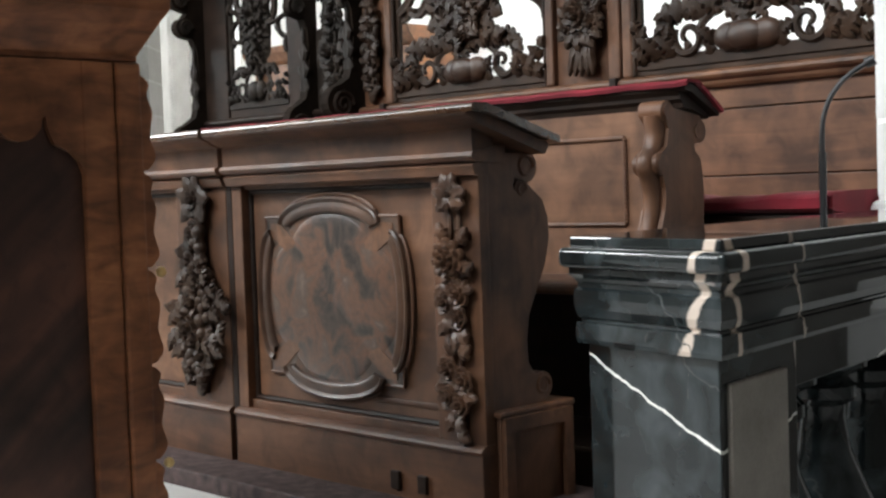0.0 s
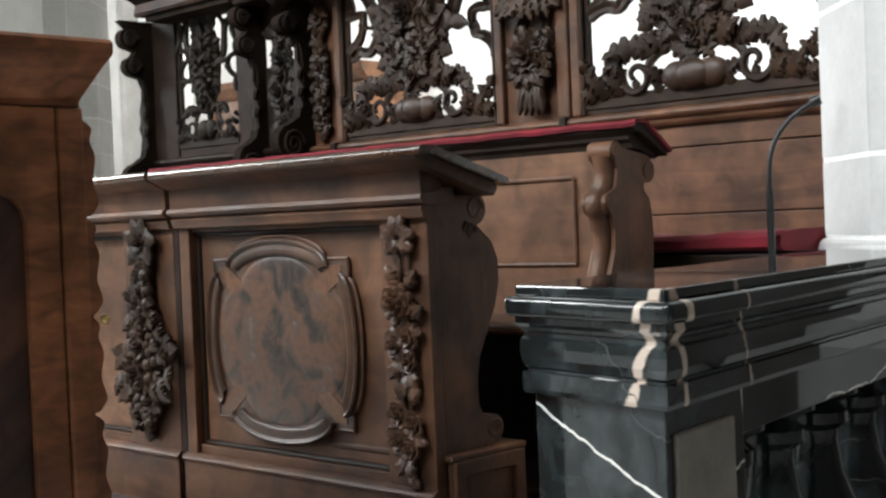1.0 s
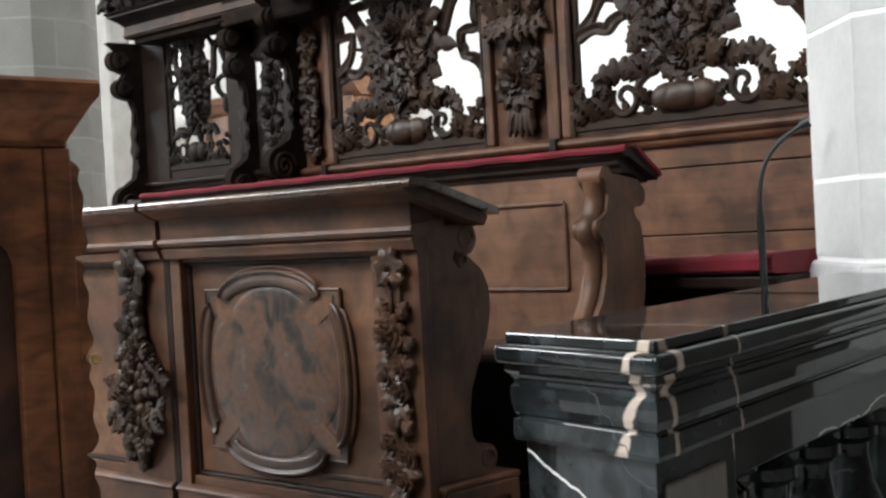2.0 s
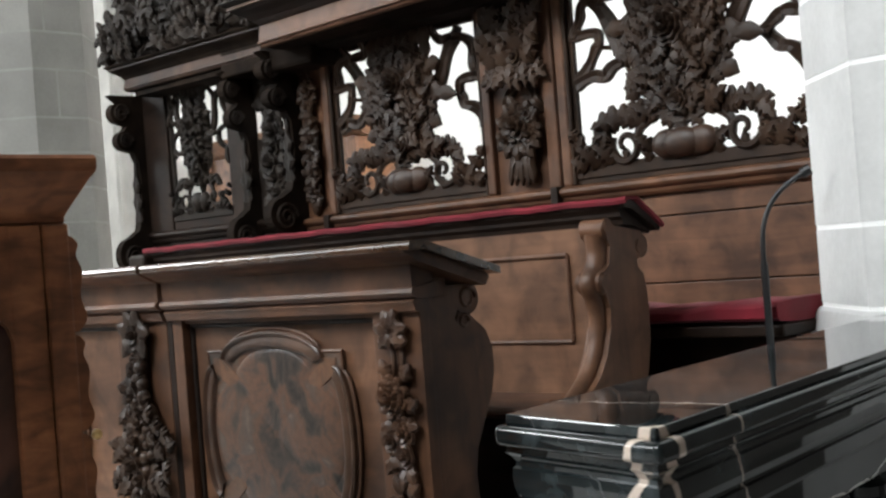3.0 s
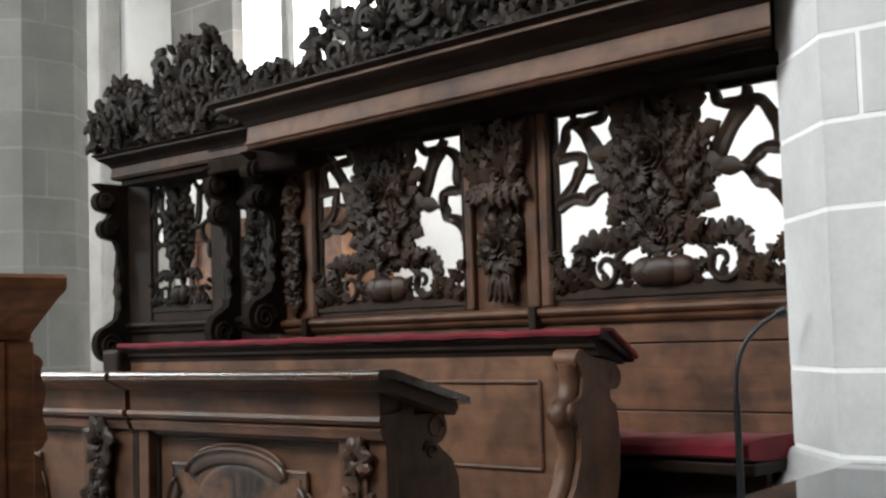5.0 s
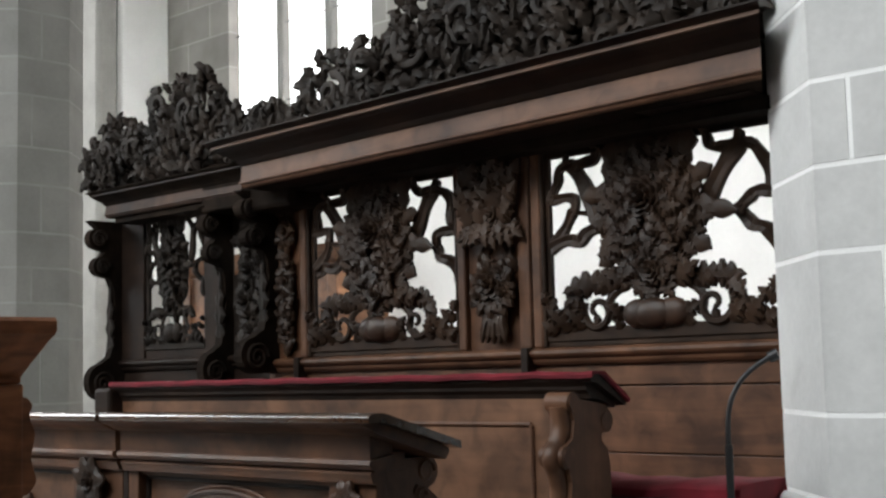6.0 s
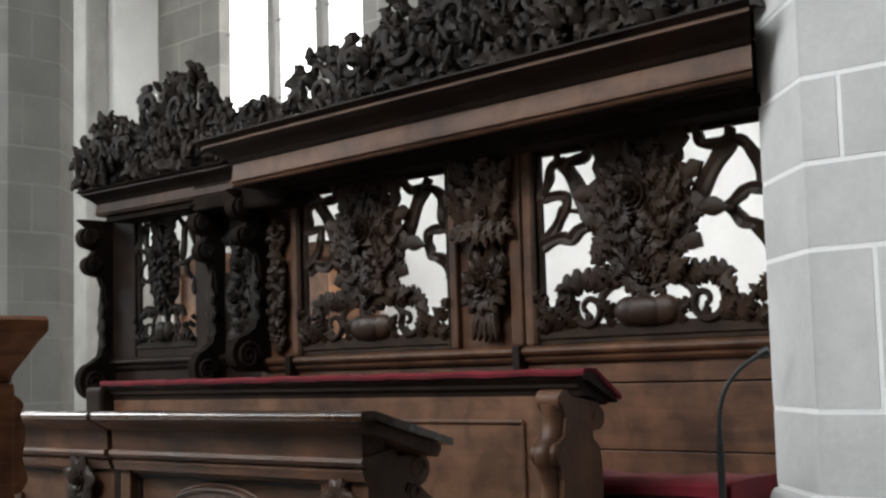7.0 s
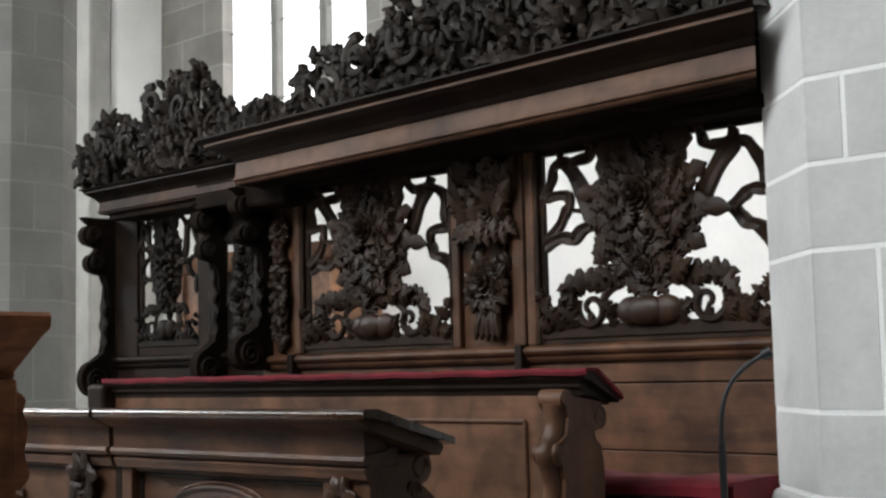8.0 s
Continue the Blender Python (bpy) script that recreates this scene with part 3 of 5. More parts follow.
    # ribbons: broad straps with folds, from the spray to the corners and the side posts
    for width, line in (
            (0.05, [(-0.325, 0.605), (-0.28, 0.52), (-0.225, 0.41)]), (0.034, [(-0.415, 0.493), (-0.345, 0.497), (-0.318, 0.455), (-0.36, 0.41), (-0.42, 0.345)]),
            (0.04, [(-0.425, 0.323), (-0.36, 0.35), (-0.3, 0.337), (-0.255, 0.375), (-0.16, 0.39)]), (0.016, [(-0.33, 0.44), (-0.29, 0.437), (-0.23, 0.425)]),
            (0.036, [(-0.34, 0.6), (-0.295, 0.605), (-0.245, 0.62), (-0.225, 0.66)]), (0.03, [(-0.32, 0.615), (-0.385, 0.595), (-0.41, 0.54), (-0.425, 0.48)]), (0.02, [(-0.325, 0.6), (-0.35, 0.63), (-0.36, 0.66)]),
            (0.055, [(0.335, 0.61), (0.29, 0.54), (0.2, 0.43)]), (0.032, [(0.21, 0.66), (0.215, 0.615), (0.262, 0.592), (0.315, 0.605), (0.34, 0.64)]),
            (0.034, [(0.32, 0.6), (0.385, 0.585), (0.42, 0.53), (0.435, 0.45)]), (0.036, [(0.32, 0.385), (0.355, 0.425), (0.4, 0.437), (0.455, 0.43)]),
            (0.04, [(0.32, 0.39), (0.36, 0.34), (0.42, 0.318), (0.455, 0.25)])):
        part("ribbon", strap(bmesh.new(), [(p.x, p.y) for p in glide([Vector(at(*q)) for q in line], 4)], width * s * slim, rng), mat, top)
    # hanging tabs under the top
    for cx in (-0.15, -0.1, -0.05, 0.0, 0.05, 0.1, 0.15):
        x, z = at(cx, 0.665)
        part("pendant", leaf(bmesh.new(), (x, -0.008, z), -math.pi / 2 + rng.uniform(-0.2, 0.2), 0.13 * s, 0.07 * s, 2, rng.uniform(-0.3, 0.3), 0.012, 0.05, 0.012, 9, rng), mat, top, smooth=True)
    # scrolls and leaves at the foot
    for sgn in (-1, 1):
        q = lambda u, v: (ux(0.5) + sgn * u * w, -0.014, uz(v))
        bm = bmesh.new()
        c0 = q(0.25, 0.15)
        tube(bm, volute(c0[0], -0.014, c0[2], 0.066 * s, 1.25, math.pi * (0.15 if sgn > 0 else 0.85), -sgn, 22, 0.02), lambda t: 0.014 * s * (1.1 - 0.5 * t), 7)
        tube(bm, [q(0.03, 0.27), q(0.09, 0.3), q(0.15, 0.26), q(0.2, 0.2), q(0.19, 0.1)], lambda t: 0.016 * s, 6, 0.6)
        part("scroll", bm, mat, top, smooth=True)
        for u, v, a, ln, wd in ((0.06, 0.25, 1.9, 0.09, 0.06), (0.1, 0.26, 0.75, 0.12, 0.07), (0.16, 0.28, 0.35, 0.13, 0.075), (0.23, 0.29, 0.1, 0.13, 0.08), (0.3, 0.27, -0.35, 0.1, 0.07), (0.2, 0.24, 0.9, 0.08, 0.06), (0.13, 0.1, 0.9, 0.08, 0.05), (0.32, 0.06, 1.2, 0.09, 0.06), (0.38, 0.06, 0.9, 0.1, 0.07), (0.44, 0.05, 0.7, 0.07, 0.06), (0.43, 0.1, 2.5, 0.08, 0.05), (0.49, 0.15, 2.6, 0.07, 0.05), (0.48, 0.2, 1.2, 0.05, 0.05), (0.36, 0.14, 2.2, 0.06, 0.05)):
            b = q(u, v)
            part("leaf", leaf(bmesh.new(), b, a if sgn > 0 else math.pi - a, ln * s * slim, wd * s * slim, 4, -sgn * rng.uniform(0.1, 0.9), 0.016, rng.uniform(0.05, 0.35), 0.009, 13, rng), mat, top, smooth=True)
    return top


def drop(parent, x, y, z0, z1, width, mat, seed, ribbon=True, full=1.0):
    """A hanging garland on a pilaster: bow, flower heads, leaves and a tassel, each a part."""
    rng = random.Random(seed)
    h = z1 - z0
    for a in (0.35, 1.2, math.pi - 1.2, math.pi - 0.35, -0.6, math.pi + 0.6):
        part("bow_leaf", leaf(bmesh.new(), (x, y - 0.01, z1 - 0.055 * h), a, 0.36 * min(width, 0.25), 0.26 * min(width, 0.25), 3, rng.uniform(-0.9, 0.9), 0.014, 0.15, 0.009, 9, rng), mat, parent, smooth=True)
    part("flower", rosette(bmesh.new(), (x, y - 0.02, z1 - 0.05 * h), 0.2 * min(width, 0.25), 6, 2, rng), mat, parent)
    part("stem", tube(bmesh.new(), [(x, y - 0.01, z1 - 0.05 * h), (x + 0.06 * width, y - 0.014, z1 - 0.2 * h), (x - 0.05 * width, y - 0.012, z1 - 0.5 * h), (x + 0.04 * width, y - 0.012, z0 + 0.12 * h), (x, y - 0.008, z0)], 0.05 * width, 6), mat, parent, smooth=True)
    n = 14 if full == 1.0 else 22
    for i in range(n):
        v = 0.2 + 0.7 * i / (n - 1)
        k = 0.6 + 0.4 * math.sin(2.6 * math.pi * v) ** 2 if full == 1.0 else 0.3 + 1.15 * math.exp(-((v - 0.6) / 0.23) ** 2)
        for sgn in (-1, 1):
            part("leaf", leaf(bmesh.new(), (x + sgn * rng.uniform(0.03, 0.2 if full == 1.0 else 0.3) * width * k, y - 0.01 - 0.012 * rng.random(), z1 - v * h), (-0.7 if sgn > 0 else math.pi + 0.7) + sgn * rng.uniform(-0.8, 0.8), width * (0.33 if full == 1.0 else 0.24) * min(k, 1.0) * rng.uniform(0.8, 1.2), width * (0.28 if full == 1.0 else 0.15) * rng.uniform(0.8, 1.2), 4, rng.uniform(-1.2, 1.2), 0.014, rng.uniform(0.05, 0.4), 0.009, 13, rng), mat, parent, smooth=True)
        if i % 2 == 0:
            part("flower", rosette(bmesh.new(), (x + rng.uniform(-0.12, 0.12) * width * k, y - 0.02, z1 - (v + 0.02) * h), width * rng.uniform(0.24, 0.34) * (0.7 + 0.3 * min(k, 1.0)) * (1.0 if full == 1.0 else 0.6), rng.choice((6, 7, 8)), 2, rng), mat, parent, smooth=True)
        else:
            for q in range(4):
                bm = bmesh.new()
                bmesh.ops.create_icosphere(bm, subdivisions=2, radius=min(width, 0.25) * rng.uniform(0.06, 0.1), matrix=Matrix.Translation((x + rng.uniform(-0.2, 0.2) * width * k, y - 0.024, z1 - (v + rng.uniform(-0.03, 0.03)) * h)))
                part("berry", bm, mat, parent, smooth=True)
    part("tassel", leaf(bmesh.new(), (x, y - 0.008, z0 + 0.07 * h), -math.pi / 2, 0.09 * h, 0.3 * min(width, 0.2), 2, 0.1, 0.014, 0.1, 0.01, 7, rng), mat, parent, smooth=True)


def trophy(parent, x, y, z0, z1, width, mat, seed):
    """A carved drop in two masses: a leafy basket above, a tied bunch of flowers below, three tails at the end."""
    rng = random.Random(seed)
    h = z1 - z0
    p = lambda a, b: (x + a * width, z0 + b * h)
    # leaves standing in the basket
    for i in range(26):
        b, a = 0.66 + 0.3 * (i // 5) / 5, (i % 5 - 2) * 0.17
        cx, cz = p(a + rng.uniform(-0.05, 0.05), b)
        part("leaf", leaf(bmesh.new(), (cx, y - 0.03 - 0.012 * rng.random(), cz), math.pi / 2 - a * 2.2 + rng.uniform(-0.7, 0.7), width * rng.uniform(0.34, 0.5), width * 0.32, 4, rng.uniform(-1.1, 1.1), 0.018, rng.uniform(0.05, 0.3), 0.012, 11, rng), mat, parent, smooth=True)
    for a, b, r in ((-0.15, 0.8, 0.2), (0.2, 0.86, 0.17), (0.08, 0.7, 0.2), (-0.22, 0.92, 0.16)):
        cx, cz = p(a, b)
        part("flower", rosette(bmesh.new(), (cx, y - 0.05, cz), r * width, 6, 2, rng), mat, parent, smooth=True)
    # basket: a swelling cup with a rolled rim
    cx, cz = p(-0.02, 0.625)
    cup = bmesh.new()
    bmesh.ops.create_uvsphere(cup, u_segments=20, v_segments=12, radius=1, matrix=Matrix.Translation((cx, y, cz)) @ Matrix.Diagonal((0.4 * width, 0.055, 0.07 * h, 1)))
    part("basket", cup, mat, parent, smooth=True)
    for i in range(9):
        cx, cz = p((i - 4) * 0.1, 0.66 - 0.02 * (i % 2))
        part("leaf", leaf(bmesh.new(), (cx, y - 0.052 + 0.006 * abs(i - 4), cz), -math.pi / 2 + (i - 4) * 0.12 + rng.uniform(-0.4, 0.4), width * 0.42, width * 0.26, 4, rng.uniform(-0.7, 0.7), 0.016, 0.12, 0.01, 15, rng), mat, parent, smooth=True)
    # tie between the two masses
    for sg in (-1, 1):
        tie = strap(bmesh.new(), [(q.x, q.y) for q in glide([Vector(p(a * sg, b)) for a, b in ((0.1, 0.57), (0.22, 0.52), (0.3, 0.46), (0.42, 0.4))], 4)], 0.16 * width, rng)
        tie.transform(Matrix.Translation((0, y, 0)))
        part("ribbon", tie, mat, parent)
    # lower bunch
    for i in range(18):
        a = 2 * math.pi * i / 18
        cx, cz = p(0.2 * math.cos(a), 0.31 + 0.07 * math.sin(a))
        part("leaf", leaf(bmesh.new(), (cx, y - 0.02 - 0.01 * rng.random(), cz), a + rng.uniform(-0.4, 0.4), width * rng.uniform(0.26, 0.36), width * 0.24, 3, rng.uniform(-0.8, 0.8), 0.018, 0.15, 0.012, 11, rng), mat, parent, smooth=True)
    for a, b, r in ((-0.05, 0.33, 0.27), (0.25, 0.27, 0.19), (-0.26, 0.26, 0.17), (0.22, 0.39, 0.16)):
        cx, cz = p(a, b)
        part("flower", rosette(bmesh.new(), (cx, y - 0.045, cz), r * width, 7, 2, rng), mat, parent, smooth=True)
    # tails
    for a, tilt in ((-0.16, -0.35), (0.0, 0.0), (0.16, 0.3), (-0.02, -0.18), (0.1, 0.16)):
        cx, cz = p(a * 0.6, 0.21)
        part("tail", leaf(bmesh.new(), (cx, y - 0.014, cz), -math.pi / 2 + tilt, 0.2 * h, 0.2 * width, 2, rng.uniform(-0.3, 0.3), 0.02, 0.08, 0.012, 9, rng), mat, parent, smooth=True)


def rose_drop(parent, x, y, z0, z1, width, mat, seed):
    """A hanging chain on a narrow pilaster: bow, ribbon stems, roses and leaves in separate groups with bare board between."""
    rng = random.Random(seed)
    h = z1 - z0
    for a in (0.25, math.pi - 0.25, -0.75, math.pi + 0.75, 1.3, 1.9):
        part("bow_leaf", leaf(bmesh.new(), (x, y - 0.012, z1 - 0.06 * h), a, 0.42 * width, 0.34 * width, 3, rng.uniform(-0.9, 0.9), 0.014, 0.1, 0.01, 11, rng), mat, parent, smooth=True)
    part("flower", rosette(bmesh.new(), (x, y - 0.022, z1 - 0.055 * h), 0.2 * width, 6, 2, rng), mat, parent, smooth=True)
    for dx, v0, v1 in ((-0.1, 0.9, 0.76), (0.12, 0.9, 0.72), (-0.08, 0.46, 0.3), (0.1, 0.44, 0.28), (0.0, 0.14, 0.02)):
        part("stem", tube(bmesh.new(), [(x + dx * width, y - 0.008, z0 + v0 * h), (x + (dx + 0.05) * width, y - 0.014, z0 + 0.5 * (v0 + v1) * h), (x + (dx - 0.03) * width, y - 0.008, z0 + v1 * h)], 0.045 * width, 6), mat, parent, smooth=True)
    for dx, v, r, pet in ((-0.06, 0.695, 0.4, 9), (0.14, 0.565, 0.28, 6), (-0.2, 0.53, 0.24, 6), (0.12, 0.475, 0.24, 6), (-0.16, 0.27, 0.27, 6), (0.2, 0.235, 0.26, 6), (-0.2, 0.165, 0.24, 6), (0.1, 0.14, 0.25, 6)):
        part("flower", rosette(bmesh.new(), (x + dx * width, y - 0.022, z0 + v * h), r * width, pet, 3 if pet > 6 else 2, rng), mat, parent, smooth=True)
    for dx, v, a in ((0.3, 0.76, 0.9), (-0.3, 0.77, 2.2), (0.34, 0.66, 0.0), (0.3, 0.6, -0.5), (-0.3, 0.59, 3.6), (-0.25, 0.46, 3.9), (0.25, 0.43, -0.9), (0.05, 0.42, -1.4), (-0.1, 0.33, 2.0), (0.25, 0.32, 1.0), (-0.3, 0.21, 3.2), (0.32, 0.18, -0.1), (0.05, 0.09, -1.2), (-0.12, 0.1, -2.0), (0.1, 0.05, -1.0)):
        part("leaf", leaf(bmesh.new(), (x + dx * 0.55 * width, y - 0.008, z0 + v * h), a, 0.36 * width, 0.28 * width, 3, rng.uniform(-0.8, 0.8), 0.014, 0.15, 0.01, 9, rng), mat, parent, smooth=True)


# ---- front desk of the stalls ----
def book_rest(bm, x0, x1, y, z, d, fall, upper=True, end=1.0):
    """Sloping desk top over a moulding that steps back, also round its right end."""
    courses = (
        (0.0, [(0, -0.012), (0.002, -0.004), (0.008, 0.001), (0.016, 0.002), (0.05, 0.002), (d, 0.004 - fall), (d, -0.014 - fall), (0.05, -0.02), (0.003, -0.02)]),
        (0.026, [(0.004, -0.0195), (0.014, -0.028), (0.03, -0.034), (0.05, -0.046), (0.062, -0.05), (d - 0.03, -0.04 - fall), (d - 0.016, -0.022 - fall), (d - 0.02, -0.011 - fall), (0.05, -0.018)]),
        (0.076, [(0.074, -0.045), (0.076, -0.115), (0.15, -0.115), (0.15, -0.04)]),
        (0.066, [(0.066, -0.112), (0.062, -0.122), (0.07, -0.132), (0.085, -0.137), (0.15, -0.137), (0.15, -0.1)]),
    )
    for o, pr in courses[:1] if upper else courses[1:]:
        run(bm, [(y + a, z + b) for a, b in pr], x0, x1 - o * end)
    return bm


def medallion_path(w, h):
    """Half sizes w, h: a square-eared field whose four sides swell outwards."""
    pts = []
    for k, (a, b) in enumerate(((w, h), (-w, h), (-w, -h), (w, -h))):
        ear = [(0.87 * a, 0.6 * b), (0.87 * a, 0.78 * b), (0.6 * a, 0.78 * b)]
        side = [(0.6 * a * math.cos(t), b * (0.78 + 0.22 * math.sin(t))) for t in (math.pi * i / 14 for i in range(1, 14))] if k % 2 == 0 else [(a * (0.87 + 0.13 * math.sin(t)), 0.6 * b * math.cos(t)) for t in (math.pi * i / 14 for i in range(1, 14))]
        pts += (ear if k % 2 == 0 else ear[::-1]) + side
    return pts


def hood(bm, line, width, y, height):
    """A broad swelling moulding along a line of (x, z), inwards of it by its width; ends die into the field."""
    rows, n = [], len(line)
    for i, (x, z) in enumerate(line):
        a, c = line[max(0, i - 1)], line[min(n - 1, i + 1)]
        d = Vector((c[0] - a[0], c[1] - a[1])).normalized()
        rows.append([bm.verts.new((x - d.y * width * t, y - height * q, z + d.x * width * t)) for t, q in ((0, 0), (0.02, 0.75), (0.12, 1.0), (0.25, 0.8), (0.32, 0.55), (0.5, 0.62), (0.7, 0.8), (0.84, 0.7), (0.94, 0.4), (1.0, 0.0))])
    for p, q in zip(rows, rows[1:]):
        for j in range(9):
            bm.faces.new((p[j], p[j + 1], q[j + 1], q[j]))
    bm.faces.new(rows[0][::-1]), bm.faces.new(rows[-1])
    return bm


def medallion(parent, cx, cz, y, w, h):
    pts = medallion_path(w, h)
    part("medallion_field", prism(bmesh.new(), [(cx + a, cz + b) for a, b in pts], 0.012, Matrix.Translation((0, y, 0)) @ FACING), BURL, parent, "mottled burl inlay in a lobed frame")
    loop = [(cx + a, y - 0.01, cz + b) for a, b in pts]
    part("medallion_edge", tube(bmesh.new(), loop + loop[:1], 0.006, 6, 0.9), WOOD, parent, smooth=True)
    up = [(0.66 * w * math.cos(t), h * (0.72 + 0.26 * math.sin(t))) for t in (math.pi * i / 18 for i in range(19))]
    out = [(w * (0.8 + 0.18 * math.sin(t)), -0.66 * h * math.cos(t)) for t in (math.pi * i / 18 for i in range(19))]
    for line in (up, [(-a, -b) for a, b in up], out, [(-a, -b) for a, b in out]):
        part("hood_moulding", hood(bmesh.new(), [(cx + a, cz + b) for a, b in line], 0.15 * w, y - 0.011, 0.017), MEDAL, parent, smooth=True)
    # low relief inside: four shallow bosses parted by a saltire of flat bands
    for dx, dz, rx, rz in ((0, 0.4, 0.56, 0.42), (0, -0.4, 0.56, 0.42), (0.42, 0, 0.45, 0.56), (-0.42, 0, 0.45, 0.56)):
        bm = bmesh.new()
        bmesh.ops.create_uvsphere(bm, u_segments=24, v_segments=12, radius=1, matrix=Matrix.Translation((cx + dx * w, y - 0.011, cz + dz * h)) @ Matrix.Diagonal((rx * w, 0.0075, rz * h, 1)))
        part("relief_lobe", bm, BURL, parent, smooth=True)
    for sx in (-1, 1):
        for sz in (-1, 1):
            band = [(sx * w * a, sz * h * b) for a, b in ((0.0, 0.12), (0.2, 0.26), (0.48, 0.56), (0.66, 0.72), (0.8, 0.72), (0.8, 0.6), (0.62, 0.46), (0.3, 0.2), (0.12, 0.0), (0.0, 0.0))]
            part("saltire_band", prism(bmesh.new(), [(cx + a, cz + b) for a, b in band], 0.0032, Matrix.Translation((0, y - 0.0115, 0)) @ FACING), BURL_RED, parent)


def frame_moulding(parent, x0, x1, z0, z1, y, r, mat, beads=False):
    """A raised rectangular moulding, its four sides mitred together; with beads, a row of small knobs."""
    bm = bmesh.new()
    for a, b in (((x0, z0), (x1, z0)), ((x1, z0), (x1, z1)), ((x1, z1), (x0, z1)), ((x0, z1), (x0, z0))):
        tube(bm, [(a[0], y, a[1]), (b[0], y, b[1])], r, 8)
    part("moulding", bm, mat, parent)
    if beads:
        bm = bmesh.new()
        n = int((z1 - z0) / 0.012)
        for i in range(n):
            bmesh.ops.create_icosphere(bm, subdivisions=1, radius=0.0045, matrix=Matrix.Translation((x1 + r, y - 0.003, z0 + (i + 0.5) * (z1 - z0) / n)))
        tagged(part("bead_row", bm, mat, parent), kind="stuff")


def desk_front(top, x0, x1, pil_left, pil_right, seed, open_end):
    """Panelled front between x0 and x1 with a carved pilaster at one side."""
    px0, px1 = x0 + (pil_left or 0.05), x1 - (pil_right or 0.05)
    part("body", cuboid(x0 + 0.004, x1 - 0.004, 0.135, 0.16, 0.17, 0.93, bevel=0), WOOD_PALE, top)
    part("frieze", cuboid(x0, x1, 0.09, 0.2, 0.91, 0.955, bevel=0.002), WOOD, top)
    part("frieze_moulding", run(bmesh.new(), [(0.09, 0.912), (0.082, 0.912), (0.074, 0.905), (0.08, 0.894), (0.084, 0.882), (0.095, 0.879), (0.13, 0.879), (0.13, 0.912)], x0 - 0.004, x1 + 0.006), WOOD, top)
    part("plinth", cuboid(x0, x1, 0.086, 0.2, 0.0, 0.187, bevel=0.003), WOOD, top)
    part("plinth_moulding", run(bmesh.new(), [(0.086, 0.186), (0.08, 0.188), (0.078, 0.195), (0.084, 0.202), (0.096, 0.21), (0.13, 0.21), (0.13, 0.186)], x0 - 0.002, x1 + 0.004), WOOD, top)
    for a, b in ((x0, px0), (px1, x1)):
        part("stile", cuboid(a, b, 0.1, 0.136, 0.2, 0.885, bevel=0.003), WOOD_UP, top)
    part("upper_rail", cuboid(px0, px1, 0.112, 0.136, 0.868, 0.885, bevel=0.002), WOOD, top)
    part("lower_rail", cuboid(px0, px1, 0.112, 0.136, 0.205, 0.235, bevel=0.002), WOOD, top)
    frame_moulding(top, px0 + 0.008, px1 - 0.008, 0.24, 0.863, 0.133, 0.009, WOOD_DARK_SHADED)
    cx = (px0 + px1) / 2 - 0.031
    medallion(top, cx, 0.555, 0.135, min(0.338, (px1 - px0) * 0.42), 0.293)


front = thing("front_desk", (0, 0, 0), "carved brown oak choir desk with lobed relief panel", "choir stall", "front desks of the stalls")
part("desk_top", book_rest(bmesh.new(), -1.14, 0.0, 0, 1.05, 0.315, 0.08), DESKTOP, front, smooth=True)
part("desk_moulding", book_rest(bmesh.new(), -1.14, 0.0, 0, 1.05, 0.315, 0.08, False), WOOD, front)
desk_front(front, -1.135, -0.083, None, 0.17, 3, True)
rose_drop(front, -0.168, 0.104, 0.215, 0.872, 0.14, CARVED_MID, 11)
# dark raised blocks stand for the shade inside two holes
for x in (-0.405, -0.3):
    part("socket_shade", cuboid(x - 0.017, x + 0.017, 0.076, 0.09, 0.062, 0.11, bevel=0.003), WOOD_DARK_SHADED, front)
# shaped end board with volutes, and the kneeler box behind it
end_outline = [(0.138, 0.02), (0.138, 0.935), (0.27, 0.935)] + arc(0.275, 0.9, 0.042, 60, -120, 10) + [(0.236, 0.872), (0.226, 0.853)] + arc(0.258, 0.842, 0.026, 190, 60, 5) + [(0.3, 0.842), (0.335, 0.815), (0.355, 0.77), (0.357, 0.715), (0.34, 0.65), (0.3, 0.575), (0.272, 0.52), (0.262, 0.46), (0.265, 0.4), (0.285, 0.37)] + arc(0.318, 0.335, 0.036, 120, -70, 8) + [(0.31, 0.29), (0.3, 0.02)]
part("return_stile", cuboid(-0.15, -0.0845, 0.105, 0.137, 0.02, 0.935, bevel=0), WOOD_UP, front)
part("end_board", prism(bmesh.new(), end_outline, 0.06, Matrix.Translation((-0.145, 0, 0)) @ ALONG_X), WOOD_UP, front)
for y, z, r in ((0.275, 0.9, 0.03), (0.318, 0.335, 0.026), (0.258, 0.842, 0.018)):
    bm = bmesh.new()
    tube(bm, [(-0.083 - 0.0005 * i, y + r * (1 - 0.8 * i / 24) * math.cos(0.5 * i), z + r * (1 - 0.8 * i / 24) * math.sin(0.5 * i)) for i in range(25)], 0.006, 6, 1, Vector((1, 0, 0)))
    part("volute", bm, WOOD, front)
part("kneeler_box", cuboid(-0.6, -0.07, 0.14, 0.4, 0.0, 0.275, bevel=0.004), WOOD_UP, front)
part("kneeler_lid", cuboid(-0.61, -0.058, 0.13, 0.412, 0.275, 0.292, bevel=0.005), WOOD, front)
